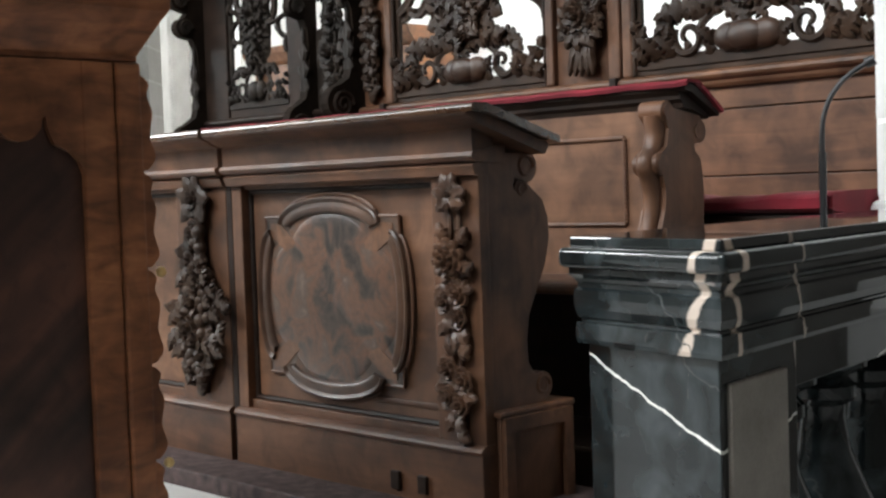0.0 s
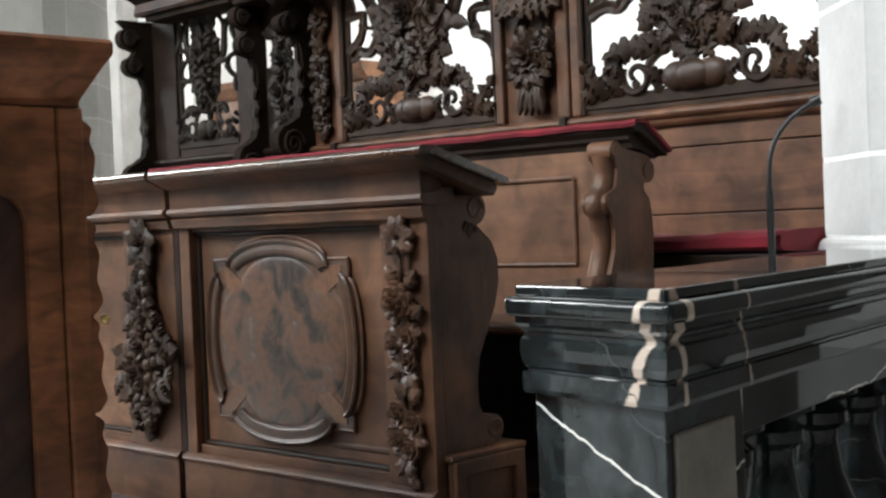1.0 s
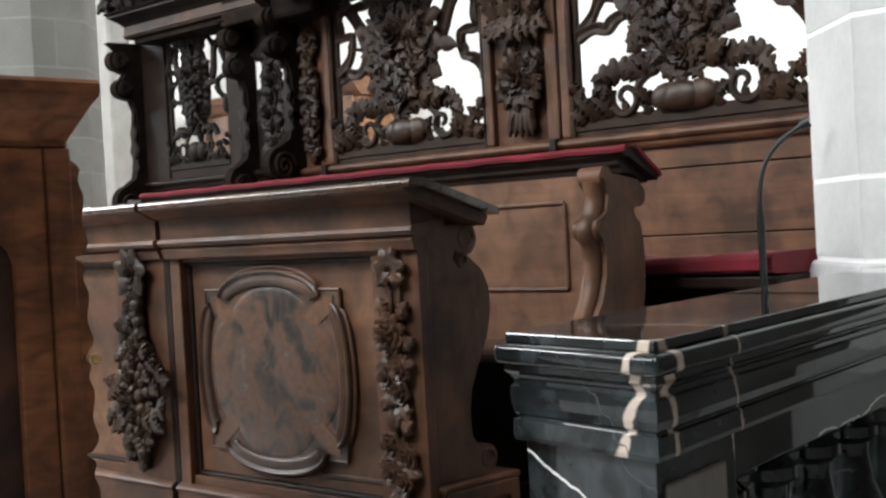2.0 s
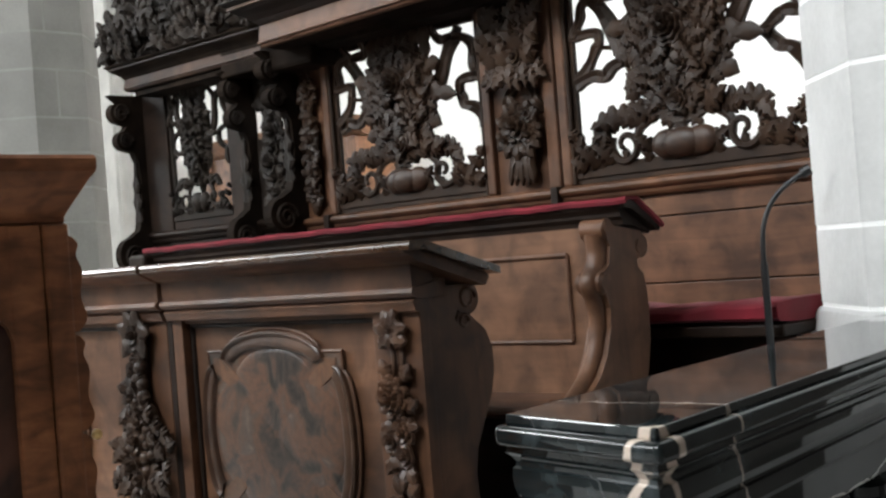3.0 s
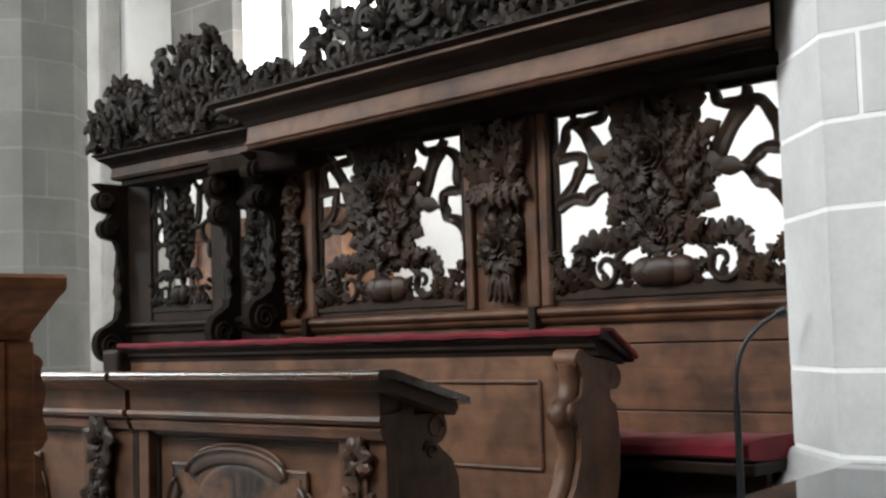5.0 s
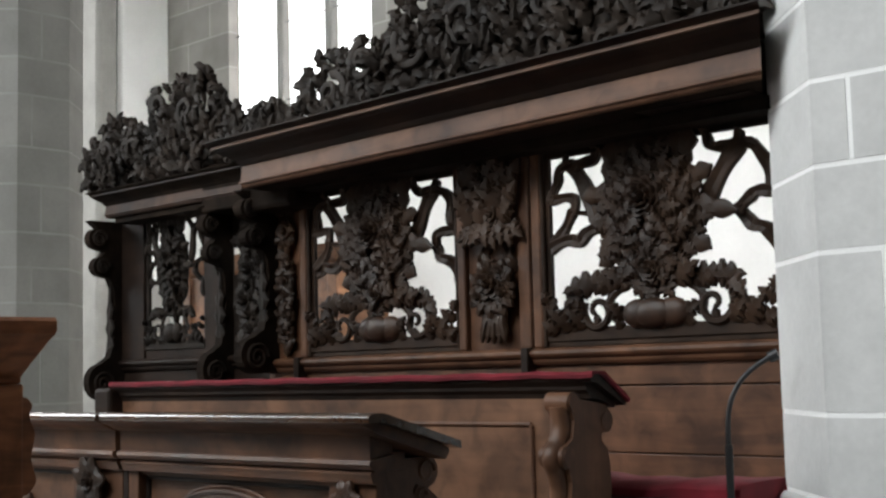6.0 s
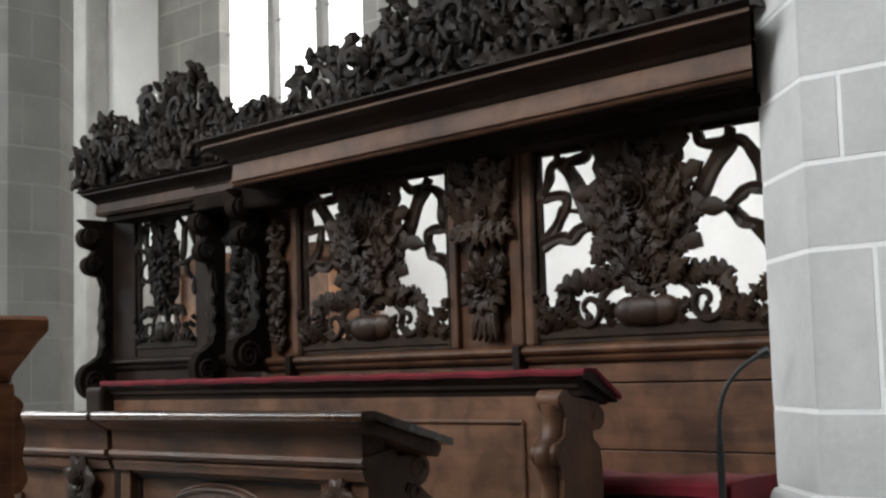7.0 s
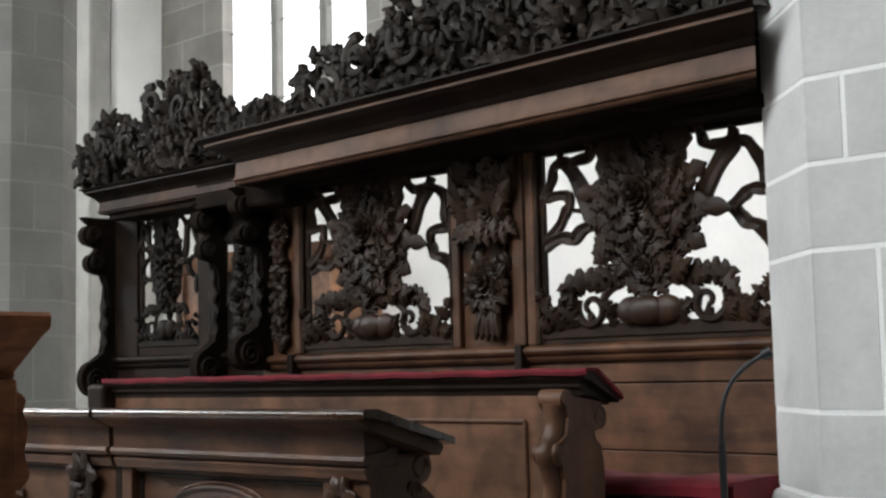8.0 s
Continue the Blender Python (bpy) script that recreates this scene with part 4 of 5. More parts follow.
for a in ((0.14, 0.4, 0.0, 0.035), (0.14, 0.4, 0.235, 0.275), (0.14, 0.175, 0.03, 0.24), (0.365, 0.4, 0.03, 0.24)):
    part("kneeler_frame", cuboid(-0.068, -0.054, *a, bevel=0.003), WOOD, front)

left_desk = thing("front_desk", (0, 0, 0), "carved brown oak choir desk with hanging floral garland", "choir stall", "front desks of the stalls")
part("desk_top", book_rest(bmesh.new(), -2.7, -1.145, -0.008, 1.05, 0.323, 0.08, True, 0.1), DESKTOP, left_desk, smooth=True)
part("desk_moulding", book_rest(bmesh.new(), -2.7, -1.145, -0.008, 1.05, 0.323, 0.08, False, 0.1), WOOD, left_desk)
desk_front(left_desk, -2.62, -1.165, 0.05, 0.275, 5, False)
drop(left_desk, -1.305, 0.098, 0.24, 0.875, 0.34, CARVED, 21, full=0.9)
part("joint_strip", cuboid(-1.163, -1.137, 0.1, 0.2, 0.0, 1.02, bevel=0.003), WOOD_DARK_SHADED, left_desk)


# ---- second desk with the front bench ----
second = thing("second_desk", (0, 0, 0), "brown oak second-row desk with carved scroll end", "choir stall")
bm = run(bmesh.new(), [(0.868, 1.122), (0.874, 1.128), (0.91, 1.128), (1.033, 1.053), (1.033, 1.036), (0.9, 1.104), (0.872, 1.108)], -2.43, -0.012)
run(bm, [(0.872, 1.109), (0.884, 1.094), (0.885, 1.084), (0.896, 1.074), (0.9, 1.06), (0.94, 1.058), (1.02, 1.03), (1.02, 1.045), (0.9, 1.106)], -2.42, -0.04)
part("desk_top", bm, WOOD_DARK_SHADED, second)
part("front_panel", cuboid(-2.4, -0.13, 0.9, 0.93, 0.5, 1.07, bevel=0.003), WOOD_PALE, second)
for x0, x1 in ((-1.25, -0.255), (-2.34, -1.36)):
    frame_moulding(second, x0, x1, 0.728, 0.985, 0.898, 0.0065, WOOD, True)
part("left_end_board", cuboid(-2.52, -2.402, 0.84, 1.04, 0.14, 1.115, bevel=0.015), WOOD_DARK_SHADED, second)
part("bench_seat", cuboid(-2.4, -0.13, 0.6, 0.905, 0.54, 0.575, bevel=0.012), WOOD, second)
# dark board stands for the shade under the bench
part("bench_shade_board", cuboid(-2.38, -0.15, 0.86, 0.9, 0.14, 0.54, bevel=0.003), WOOD_DARK_SHADED, second)
part("back_board", cuboid(-2.39, -0.13, 0.955, 0.975, 0.29, 1.06, bevel=0.003), WOOD_DARK_SHADED, second)
se = [(0.86, 1.06), (0.99, 1.04)] + arc(0.985, 0.995, 0.035, 70, -110, 8) + [(0.962, 0.955), (0.966, 0.935), (0.99, 0.915), (1.0, 0.87), (1.004, 0.8), (0.998, 0.72), (0.98, 0.64), (0.955, 0.58), (0.945, 0.5), (0.95, 0.3), (0.95, 0.14), (0.62, 0.14), (0.62, 0.52)]
se += arc(0.64, 0.56, 0.035, 230, 60, 7) + [(0.7, 0.6), (0.75, 0.64), (0.79, 0.7), (0.815, 0.77), (0.82, 0.83), (0.806, 0.87)] + arc(0.808, 0.9, 0.03, 240, 110, 6) + [(0.83, 0.95), (0.84, 1.0), (0.825, 1.03)] + arc(0.835, 1.055, 0.024, 220, 80, 5)
part("end_board", prism(bmesh.new(), se, 0.085, Matrix.Translation((-0.135, 0, 0)) @ ALONG_X), WOOD_UP, second)
for y, z, r in ((0.838, 1.05, 0.03), (0.81, 0.9, 0.034), (0.985, 0.995, 0.03)):
    bm = bmesh.new()
    bmesh.ops.create_cone(bm, cap_ends=True, segments=18, radius1=r, radius2=r, depth=0.092, matrix=Matrix.Translation((-0.0925, y, z)) @ pose(0, 0, 0, 0, 90, 0))
    bmesh.ops.bevel(bm, geom=[e for e in bm.edges if e.calc_face_angle(0) > 1], offset=0.007, segments=2, affect="EDGES")
    part("volute", bm, WOOD, second, smooth=True)
bm = bmesh.new()
tube(bm, [(-0.0925, y - 0.004, z) for y, z in ((0.835, 1.04), (0.838, 0.98), (0.818, 0.93), (0.79, 0.9), (0.806, 0.86), (0.816, 0.8), (0.8, 0.72), (0.755, 0.65), (0.7, 0.605), (0.65, 0.57))], lambda t: 0.034 - 0.012 * t, 10)
part("acanthus_edge", bm, WOOD_UP, second, smooth=True)

# red cloth lying on the second desk
cloth_pts = [(0.862, 1.118), (0.858, 1.128), (0.864, 1.137), (0.92, 1.136), (1.03, 1.064), (1.04, 1.055), (1.038, 1.045), (1.03, 1.05), (0.92, 1.128), (0.872, 1.129)]
bm = bmesh.new()
cuts = [(-2.44 + 2.44 * i / 60) for i in range(61)]
rings = []
for x in cuts:
    wv = 0.0015 * math.sin(x * 23) + 0.001 * math.sin(x * 57 + 1)
    rings.append([bm.verts.new((x, y + wv * (j < 3), z + wv * (j < 5))) for j, (y, z) in enumerate(cloth_pts)])
for a, b in zip(rings, rings[1:]):
    for j in range(len(cloth_pts)):
        k = (j + 1) % len(cloth_pts)
        bm.faces.new((a[j], a[k], b[k], b[j]))
bm.faces.new(rings[0][::-1]), bm.faces.new(rings[-1])
tagged(part("desk_cloth", bm, RED, smooth=True), "long red cloth laid over the second desk", "cloth")


# ---- rear seat and the carved screen behind it ----
seat = thing("rear_seat", (0, 0, 0.3), "oak rear bench against the carved stall back, darkened for shade", "bench")
# seat darkened and a dark front board set for the shade beneath
part("seat_board", cuboid(-2.1, 0.27, 1.2, 1.5, 0.405, 0.44, bevel=0.006), WOOD_DARK_SHADED, seat)
part("seat_shade_board", cuboid(-2.08, 0.25, 1.3, 1.33, 0.0, 0.405, bevel=0.003), WOOD_DARK_SHADED, seat)
bm = bmesh.new()
rings = []
for i in range(61):
    x = -2.08 + 2.34 * i / 60
    d = 0.006 * math.sin(x * 9) + 0.003 * math.sin(x * 31)
    rings.append([bm.verts.new((x, y, z + d * (z > 0.77))) for y, z in ((1.2, 0.75), (1.185, 0.76), (1.186, 0.785), (1.2, 0.797), (1.3, 0.802), (1.45, 0.802), (1.485, 0.79), (1.485, 0.742), (1.3, 0.742))])
for a, b in zip(rings, rings[1:]):
    for j in range(9):
        bm.faces.new((a[j], a[(j + 1) % 9], b[(j + 1) % 9], b[j]))
bm.faces.new(rings[0][::-1]), bm.faces.new(rings[-1])
tagged(part("seat_cushion", bm, RED, smooth=True), "flat red cushion along the rear bench", "cushion")

screen = thing("stall_screen", (0, 1.5, 0.3), "dark oak stall back with framed openings and heavy cornice", "choir stall")
Z = -0.3
for z0, z1, y0 in ((0.3, 0.862, 0.002), (0.866, 1.083, 0.0), (1.088, 1.165, 0.004)):
    part("back_panel", cuboid(-2.2, 0.285, y0, 0.04, z0 + Z, z1 + Z, bevel=0.003), WOOD, screen)
# unseen board added to stop aisle light leaking through panel gaps
part("leak_block_board", cuboid(-2.2, 0.285, 0.032, 0.055, 0.0, 0.88, bevel=0), WOOD_DARK_SHADED, screen)
ledge = [(0.02, 1.158), (-0.012, 1.162), (-0.02, 1.172), (-0.022, 1.182), (-0.034, 1.19), (-0.04, 1.2), (-0.038, 1.21), (-0.015, 1.22), (0.04, 1.22), (0.04, 1.158)]
part("ledge", run(bmesh.new(), [(y, z + Z) for y, z in ledge], -2.2, 0.285), WOOD, screen)
for x in (-0.735, -1.965):
    part("ledge_block", cuboid(x - 0.016, x + 0.016, -0.05, 0.0, 1.135 + Z, 1.222 + Z, bevel=0.004), WOOD_DARK_SHADED, screen)
# posts and rails of the two framed openings
for x0, x1, mat in ((-0.775, -0.72, WOOD_UP), (-0.71, -0.668, WOOD_UP), (-1.965, -1.925, WOOD_UP), (-1.068, -1.03, WOOD_UP), (0.262, 0.285, WOOD_UP)):
    part("post", cuboid(x0, x1, -0.022, 0.03, 1.22 + Z, 1.93 + Z, bevel=0.008), mat, screen)
for x in (-0.662, -1.916, -1.075, 0.256):
    part("post_bead", tube(bmesh.new(), [(x, -0.012, 1.225 + Z), (x, -0.012, 1.925 + Z)], 0.0085, 8), CARVED, screen)
for x0, x1 in ((-1.925, -1.068), (-0.668, 0.262)):
    part("lower_rail", cuboid(x0, x1, -0.006, 0.03, 1.22 + Z, 1.242 + Z, bevel=0.004), CARVED, screen)
    # upper rail coloured near black for the shade under the cornice
    part("upper_rail", cuboid(x0, x1, -0.006, 0.03, 1.885 + Z, 1.95 + Z, bevel=0.004), SHADE_OAK, screen)
part("pilaster_board", cuboid(-1.03, -0.775, 0.004, 0.03, 1.22 + Z, 1.93 + Z, bevel=0.002), WOOD_UP, screen)
part("pilaster_board", cuboid(-2.135, -1.965, 0.0, 0.03, 1.22 + Z, 1.93 + Z, bevel=0.002), WOOD_UP, screen)
# cornice: soffit, fascia, coves
co = [(0.04, 1.945), (-0.225, 1.945), (-0.262, 1.946), (-0.272, 1.95), (-0.277, 1.956), (-0.271, 1.962), (-0.275, 1.965), (-0.284, 1.967), (-0.284, 1.972), (-0.278, 1.976), (-0.272, 2.038), (-0.28, 2.044), (-0.292, 2.06), (-0.315, 2.078), (-0.345, 2.096), (-0.357, 2.108), (-0.366, 2.11), (-0.363, 2.122), (-0.372, 2.126), (-0.39, 2.137), (-0.39, 2.143), (-0.36, 2.15), (0.04, 2.15)]


def cornice(parent, x0, x1, outline, mat, y_back, slant=0.0, sag=0.0):
    """Moulding with a mitred return at its left end; slant: the right end is cut askew to meet the pier; sag: settled towards the left."""
    bm = bmesh.new()
    a = [bm.verts.new((x0 + (y - min(p[0] for p in outline)), y, z)) for y, z in outline]
    b = [bm.verts.new((x1 - slant * y, y, z)) for y, z in outline]
    k = len(outline)
    for i in range(k):
        bm.faces.new((a[i], a[(i + 1) % k], b[(i + 1) % k], b[i]))
    bm.faces.new(b)
    c = [bm.verts.new((v.co.x, y_back, v.co.z)) for v in a]
    for i in range(k - 1):
        bm.faces.new((a[i], c[i], c[i + 1], a[i + 1]))
    for v in bm.verts:
        v.co.z += sag * (v.co.x + 0.3)
    return part("cornice", bm, mat, parent)


for i0, i1, mat in ((0, 3, SHADE_OAK), (2, 11, POLISHED), (10, 16, WOOD_DARK_SHADED), (15, 18, POLISHED), (17, 23, WOOD_DARK_SHADED)):
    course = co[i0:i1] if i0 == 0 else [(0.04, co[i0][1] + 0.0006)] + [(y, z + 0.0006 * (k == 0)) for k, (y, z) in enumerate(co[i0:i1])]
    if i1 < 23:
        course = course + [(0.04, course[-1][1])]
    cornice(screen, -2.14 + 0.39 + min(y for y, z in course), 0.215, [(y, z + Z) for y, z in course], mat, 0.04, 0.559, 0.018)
# soffit and end block carry the cornice's shade in their colour
part("soffit", cuboid(-1.93, 0.3, -0.12, 0.04, 1.903 + Z, 1.944 + Z, bevel=0.002), SHADE_OAK, screen)
part("cornice_body", cuboid(-1.84, 0.28, -0.19, 0.045, 1.948 + Z, 2.112 + Z, bevel=0), WOOD_DARK_SHADED, screen)
part("cornice_end", cuboid(-2.2, -1.86, -0.15, 0.05, 1.84 + Z, 2.08 + Z, bevel=0.02), SHADE_OAK, screen)
garland = thing("carved_garland", (0, 1.5, 1.22), "carved dark oak fruit and flower garland on a pilaster", "carving", "garlands of the stall back")
trophy(garland, -0.882, 0.0, 0.015, 0.69, 0.225, CARVED, 31)
drop(thing("carved_garland", (0, 1.5, 1.22), "carved dark oak flower garland on a narrow pilaster", "carving", "garlands of the stall back"), -2.05, -0.004, 0.02, 0.68, 0.17, CARVED, 37)
openwork("openwork_panel", -0.655, 0.25, 1.24, 1.89, 1.505, CARVED, BOWL, 1, "openwork carving of leaves, ribbons and a fruit bowl")
openwork("openwork_panel", -1.91, -1.08, 1.24, 1.89, 1.505, CARVED, BOWL, 2, "openwork carving of flowers and ribbons over a bowl")


def wing(name, x, y1, z0, z1, reach, label):
    """A partition wing: scrolled foot, narrow waist, volute under the cornice."""
    top = thing(name, (x, y1, z0), label, "choir stall wing", "partition wings of the stall back")
    h = z1 - z0
    pr = [(0, 0), (-0.55 * reach, 0)] + arc(-0.62 * reach, 0.1 * h, 0.42 * reach, -90, -260, 10, 0.1 * h)
    pr += [(-0.42 * reach, 0.24 * h), (-0.3 * reach, 0.36 * h), (-0.26 * reach, 0.5 * h), (-0.3 * reach, 0.62 * h), (-0.42 * reach, 0.68 * h)]
    pr += arc(-0.62 * reach, 0.745 * h, 0.28 * reach, 250, 100, 7, 0.055 * h) + [(-0.55 * reach, 0.83 * h)] + arc(-0.72 * reach, 0.9 * h, 0.3 * reach, 235, 95, 7, 0.06 * h) + [(-reach, h), (0, h)]
    # board blackened for the shade that the cornice throws on it
    part("board", prism(bmesh.new(), pr, 0.05, Matrix.Translation((-0.025, 0, 0)) @ ALONG_X), SHADE_OAK, top)
    for y, z, r in ((-0.62 * reach, 0.09 * h, 0.3 * reach), (-0.62 * reach, 0.745 * h, 0.2 * reach), (-0.72 * reach, 0.9 * h, 0.22 * reach)):
        part("volute", tube(bmesh.new(), [(0.027, y + r * (1 - 0.85 * i / 26) * math.cos(0.5 * i), z + r * (1 - 0.85 * i / 26) * math.sin(0.5 * i)) for i in range(27)], 0.008, 6, 1, Vector((1, 0, 0))), CARVED_DARK_SHADED, top)
    part("edge_leaf", leaf(bmesh.new(), (0, -0.3 * reach, 0.25 * h), math.pi / 2, 0.4 * h, 0.06, 4, 0, 0.015, 0, 0.01), CARVED_DARK_SHADED, top)
    return top


wing("partition_wing", -2.15, 1.5, 1.16, 1.93, 0.2, "scrolled oak wing dividing the stall backs, coloured for shade")
wing("partition_wing", -2.66, 1.65, 1.1, 1.93, 0.17, "scrolled oak wing dividing the stall backs, coloured for shade")
wing("partition_wing", -3.56, 1.65, 1.05, 1.95, 0.2, "scrolled oak end wing of the stall back, coloured for shade")

# ---- further section of the stall back ----
# the shade over this section is put into darker oak copies
far_ = thing("stall_screen", (0, 1.65, 0.3), "oak stall back section beside the pier, darkened for shade", "choir stall")
part("back_panel", cuboid(-3.56, -2.17, 0, 0.04, 0.0, 1.19 + Z, bevel=0.003), WOOD_DARK_SHADED, far_)
part("ledge", run(bmesh.new(), [(y, z + Z + 0.03) for y, z in ledge], -3.56, -2.17), WOOD_DARK_SHADED, far_)
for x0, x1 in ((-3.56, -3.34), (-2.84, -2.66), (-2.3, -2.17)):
    part("post", cuboid(x0, x1, -0.015, 0.03, 1.24 + Z, 1.95 + Z, bevel=0.006), WOOD_DARK_SHADED, far_)
part("lower_rail", cuboid(-3.34, -2.84, -0.006, 0.03, 1.22 + Z, 1.29 + Z, bevel=0.004), WOOD_DARK_SHADED, far_)
part("pierced_board", cuboid(-2.66, -2.3, 0.0, 0.02, 1.24 + Z, 1.62 + Z, bevel=0.002), CARVED_DARK_SHADED, far_)
part("pierced_board", cuboid(-2.66, -2.3, 0.0, 0.02, 1.76 + Z, 1.95 + Z, bevel=0.002), CARVED_DARK_SHADED, far_)
# black block set for the shade between the two cornices
part("cornice_block", cuboid(-2.66, -2.32, -0.16, 0.0, 1.9 + Z, 2.12 + Z, bevel=0.01), SHADE_OAK, far_)
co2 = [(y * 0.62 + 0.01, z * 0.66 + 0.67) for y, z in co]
for i0, i1, mat in ((0, 3, SHADE_OAK), (2, 11, SHADED_FASCIA), (10, 16, SHADE_OAK), (15, 18, WOOD_DARK_SHADED), (17, 23, SHADE_OAK)):
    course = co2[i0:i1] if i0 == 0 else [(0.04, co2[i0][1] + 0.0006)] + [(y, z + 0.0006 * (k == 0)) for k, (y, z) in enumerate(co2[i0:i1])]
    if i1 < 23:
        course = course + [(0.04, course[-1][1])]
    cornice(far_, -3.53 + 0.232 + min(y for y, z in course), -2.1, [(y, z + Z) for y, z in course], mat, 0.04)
part("soffit", cuboid(-3.4, -2.2, -0.14, 0.04, 1.925 + Z, 1.95 + Z, bevel=0.002), SHADE_OAK, far_)
part("cornice_body", cuboid(-3.4, -2.1, -0.12, 0.045, 1.945 + Z, 2.095 + Z, bevel=0), WOOD_DARK_SHADED, far_)
openwork("openwork_panel", -3.335, -2.845, 1.29, 1.93, 1.655, CARVED_DARK_SHADED, CARVED_DARK_SHADED, 4, "narrow openwork carving of flowers and leaves, darkened for shade")
drop(thing("carved_garland", (0, 1.65, 1.25), "carved oak garland between two wings, darkened for shade", "carving", "garlands of the stall back"), -2.48, -0.002, 0.02, 0.66, 0.26, CARVED_DARK_SHADED, 41)


# ---- carved cresting over the cornices ----
def cresting(name, x0, x1, y, z, height, seed, scrolls, label, holes=0.0):
    """A thick band of leaves and scrolls; height is a function of x."""
    rng = random.Random(seed)
    top = thing(name, ((x0 + x1) / 2, y, z), label, "carving", "cresting of the stalls")
    ox = (x0 + x1) / 2
    bm = bmesh.new()
    n = int((x1 - x0) / 0.05)
    lo = [(x0 - ox + (x1 - x0) * i / n, 0.0) for i in range(n + 1)]
    hi = [(a, max(0.03, height(a + ox) * (0.8 - holes) * rng.uniform(0.75, 1.1))) for a, _ in lo]
    blob(bm, lo + hi[::-1], 0.01, 0.03)
    part("ground", bm, CARVED_DARK_SHADED, top)
    rest, made, peak = bmesh.new(), 0, max(height(x0 + (x1 - x0) * i / 50) for i in range(51))
    for i in range(n * 13):
        x = rng.uniform(x0, x1)
        hgt = height(x)
        if rng.random() * peak > hgt:
            continue
        made += 1
        f = rng.random()
        bm = bmesh.new() if made <= 260 else rest
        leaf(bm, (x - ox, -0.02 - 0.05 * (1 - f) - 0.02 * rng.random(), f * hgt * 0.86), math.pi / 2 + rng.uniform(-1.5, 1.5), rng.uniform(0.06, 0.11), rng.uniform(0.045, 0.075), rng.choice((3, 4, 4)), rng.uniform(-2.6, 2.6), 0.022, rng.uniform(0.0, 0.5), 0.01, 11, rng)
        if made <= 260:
            part("leaf", bm, CARVED_DARK_SHADED, top, smooth=True)
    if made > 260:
        tagged(part("small_leaves", rest, CARVED_DARK_SHADED, top, smooth=True), kind="stuff")
    else:
        rest.free()
    for sx, sz, r, sg in scrolls:
        bm = bmesh.new()
        tube(bm, volute(sx - ox, -0.062, sz, r, 1.6, math.pi * 0.5, sg, 34, 0.03), lambda t: 0.021 * (1.1 - 0.6 * t), 8, 0.7)
        part("scroll", bm, CARVED_DARK_SHADED, top, smooth=True)
        for k in range(9):
            a = k * 0.7 + rng.random()
            part("leaf", leaf(bmesh.new(), (sx - ox + r * 0.95 * math.cos(a), -0.04, sz + r * 0.95 * math.sin(a)), a + 0.7 * sg, r * 0.75, r * 0.45, 4, sg * 1.2, 0.02, 0.3, 0.01, 11, rng), CARVED_DARK_SHADED, top, smooth=True)
        part("flower", rosette(bmesh.new(), (sx - ox, -0.06, sz), r * 0.5, 7, 2, rng), CARVED_DARK_SHADED, top)
    return top


cresting("carved_cresting", -1.86, 0.28, 1.42, 2.12, lambda x: (0.07 if x < -1.75 else 0.32) + 0.36 * max(0.0, min(1, (x + 1.4) / 0.5)), 51,
         [(-1.15, 0.26, 0.11, 1), (-0.88, 0.3, 0.12, -1), (-0.5, 0.27, 0.14, 1), (-0.12, 0.25, 0.13, -1), (-0.65, 0.55, 0.12, 1), (-1.6, 0.14, 0.08, -1), (-1.42, 0.24, 0.08, 1), (-1.02, 0.5, 0.1, -1), (-0.3, 0.52, 0.12, 1), (0.12, 0.45, 0.12, -1)], "dark carved acanthus cresting with scrolls over the cornice", 0.16)
cresting("carved_cresting", -3.62, -2.38, 1.55, 2.09, lambda x: 0.31 + 0.09 * math.exp(-((x + 3.35) / 0.12) ** 2) + 0.2 * math.exp(-((x + 2.72) / 0.22) ** 4) - 0.1 * max(0, -x - 3.45), 52,
         [(-2.75, 0.3, 0.1, -1), (-3.2, 0.18, 0.09, 1), (-2.98, 0.36, 0.08, 1), (-2.5, 0.16, 0.08, -1), (-3.42, 0.2, 0.07, 1)], "dark carved leaf cresting with a peaked crown", 0.12)
cresting("carved_cresting", -2.38, -1.88, 1.5, 2.1, lambda x: 0.2 + 0.03 * math.sin(14 * x), 53, [], "low dark carved leaves between the crestings")


# ---- marble rail ----
RU, RW = Vector((0.9768, -0.2143, 0)), Vector((-0.152, 0.9884, 0))
RAIL_W, RAIL_L = 0.359, 2.35
rail = thing("marble_rail", (0.869, -0.706, -0.15), "polished black marble rail with white and cream veins", "balustrade")


def sheared(bm):
    bm.transform(Matrix(((RU.x, RW.x, 0, 0), (RU.y, RW.y, 0, 0), (0, 0, 1, 0), (0, 0, 0, 1))))
    return bm


def layer(name, o, z0, z1, bevel, t0=None, t1=RAIL_L, s0=None, s1=None, mat=MARBLE, segs=4):
    """One course of the rail; o: how far it stands in from the top's edge."""
    bm = bmesh.new()
    a = (o if s0 is None else s0, RAIL_W - o if s1 is None else s1, o if t0 is None else t0, t1)
    r = bmesh.ops.create_cube(bm, size=1, matrix=Matrix.Translation(((a[0] + a[1]) / 2, (a[2] + a[3]) / 2, (z0 + z1) / 2 + 0.15)) @ Matrix.Diagonal((a[1] - a[0], a[3] - a[2], z1 - z0, 1)))
    if bevel:
        bmesh.ops.bevel(bm, geom=bm.edges[:], offset=bevel, segments=segs, profile=0.6, affect="EDGES")
    return part(name, sheared(bm), mat, rail, smooth=name == "bullnose")


layer("top_slab", 0.018, 0.752, 0.768, 0.004)
layer("bullnose", 0.0, 0.722, 0.7525, 0.0145, segs=6)
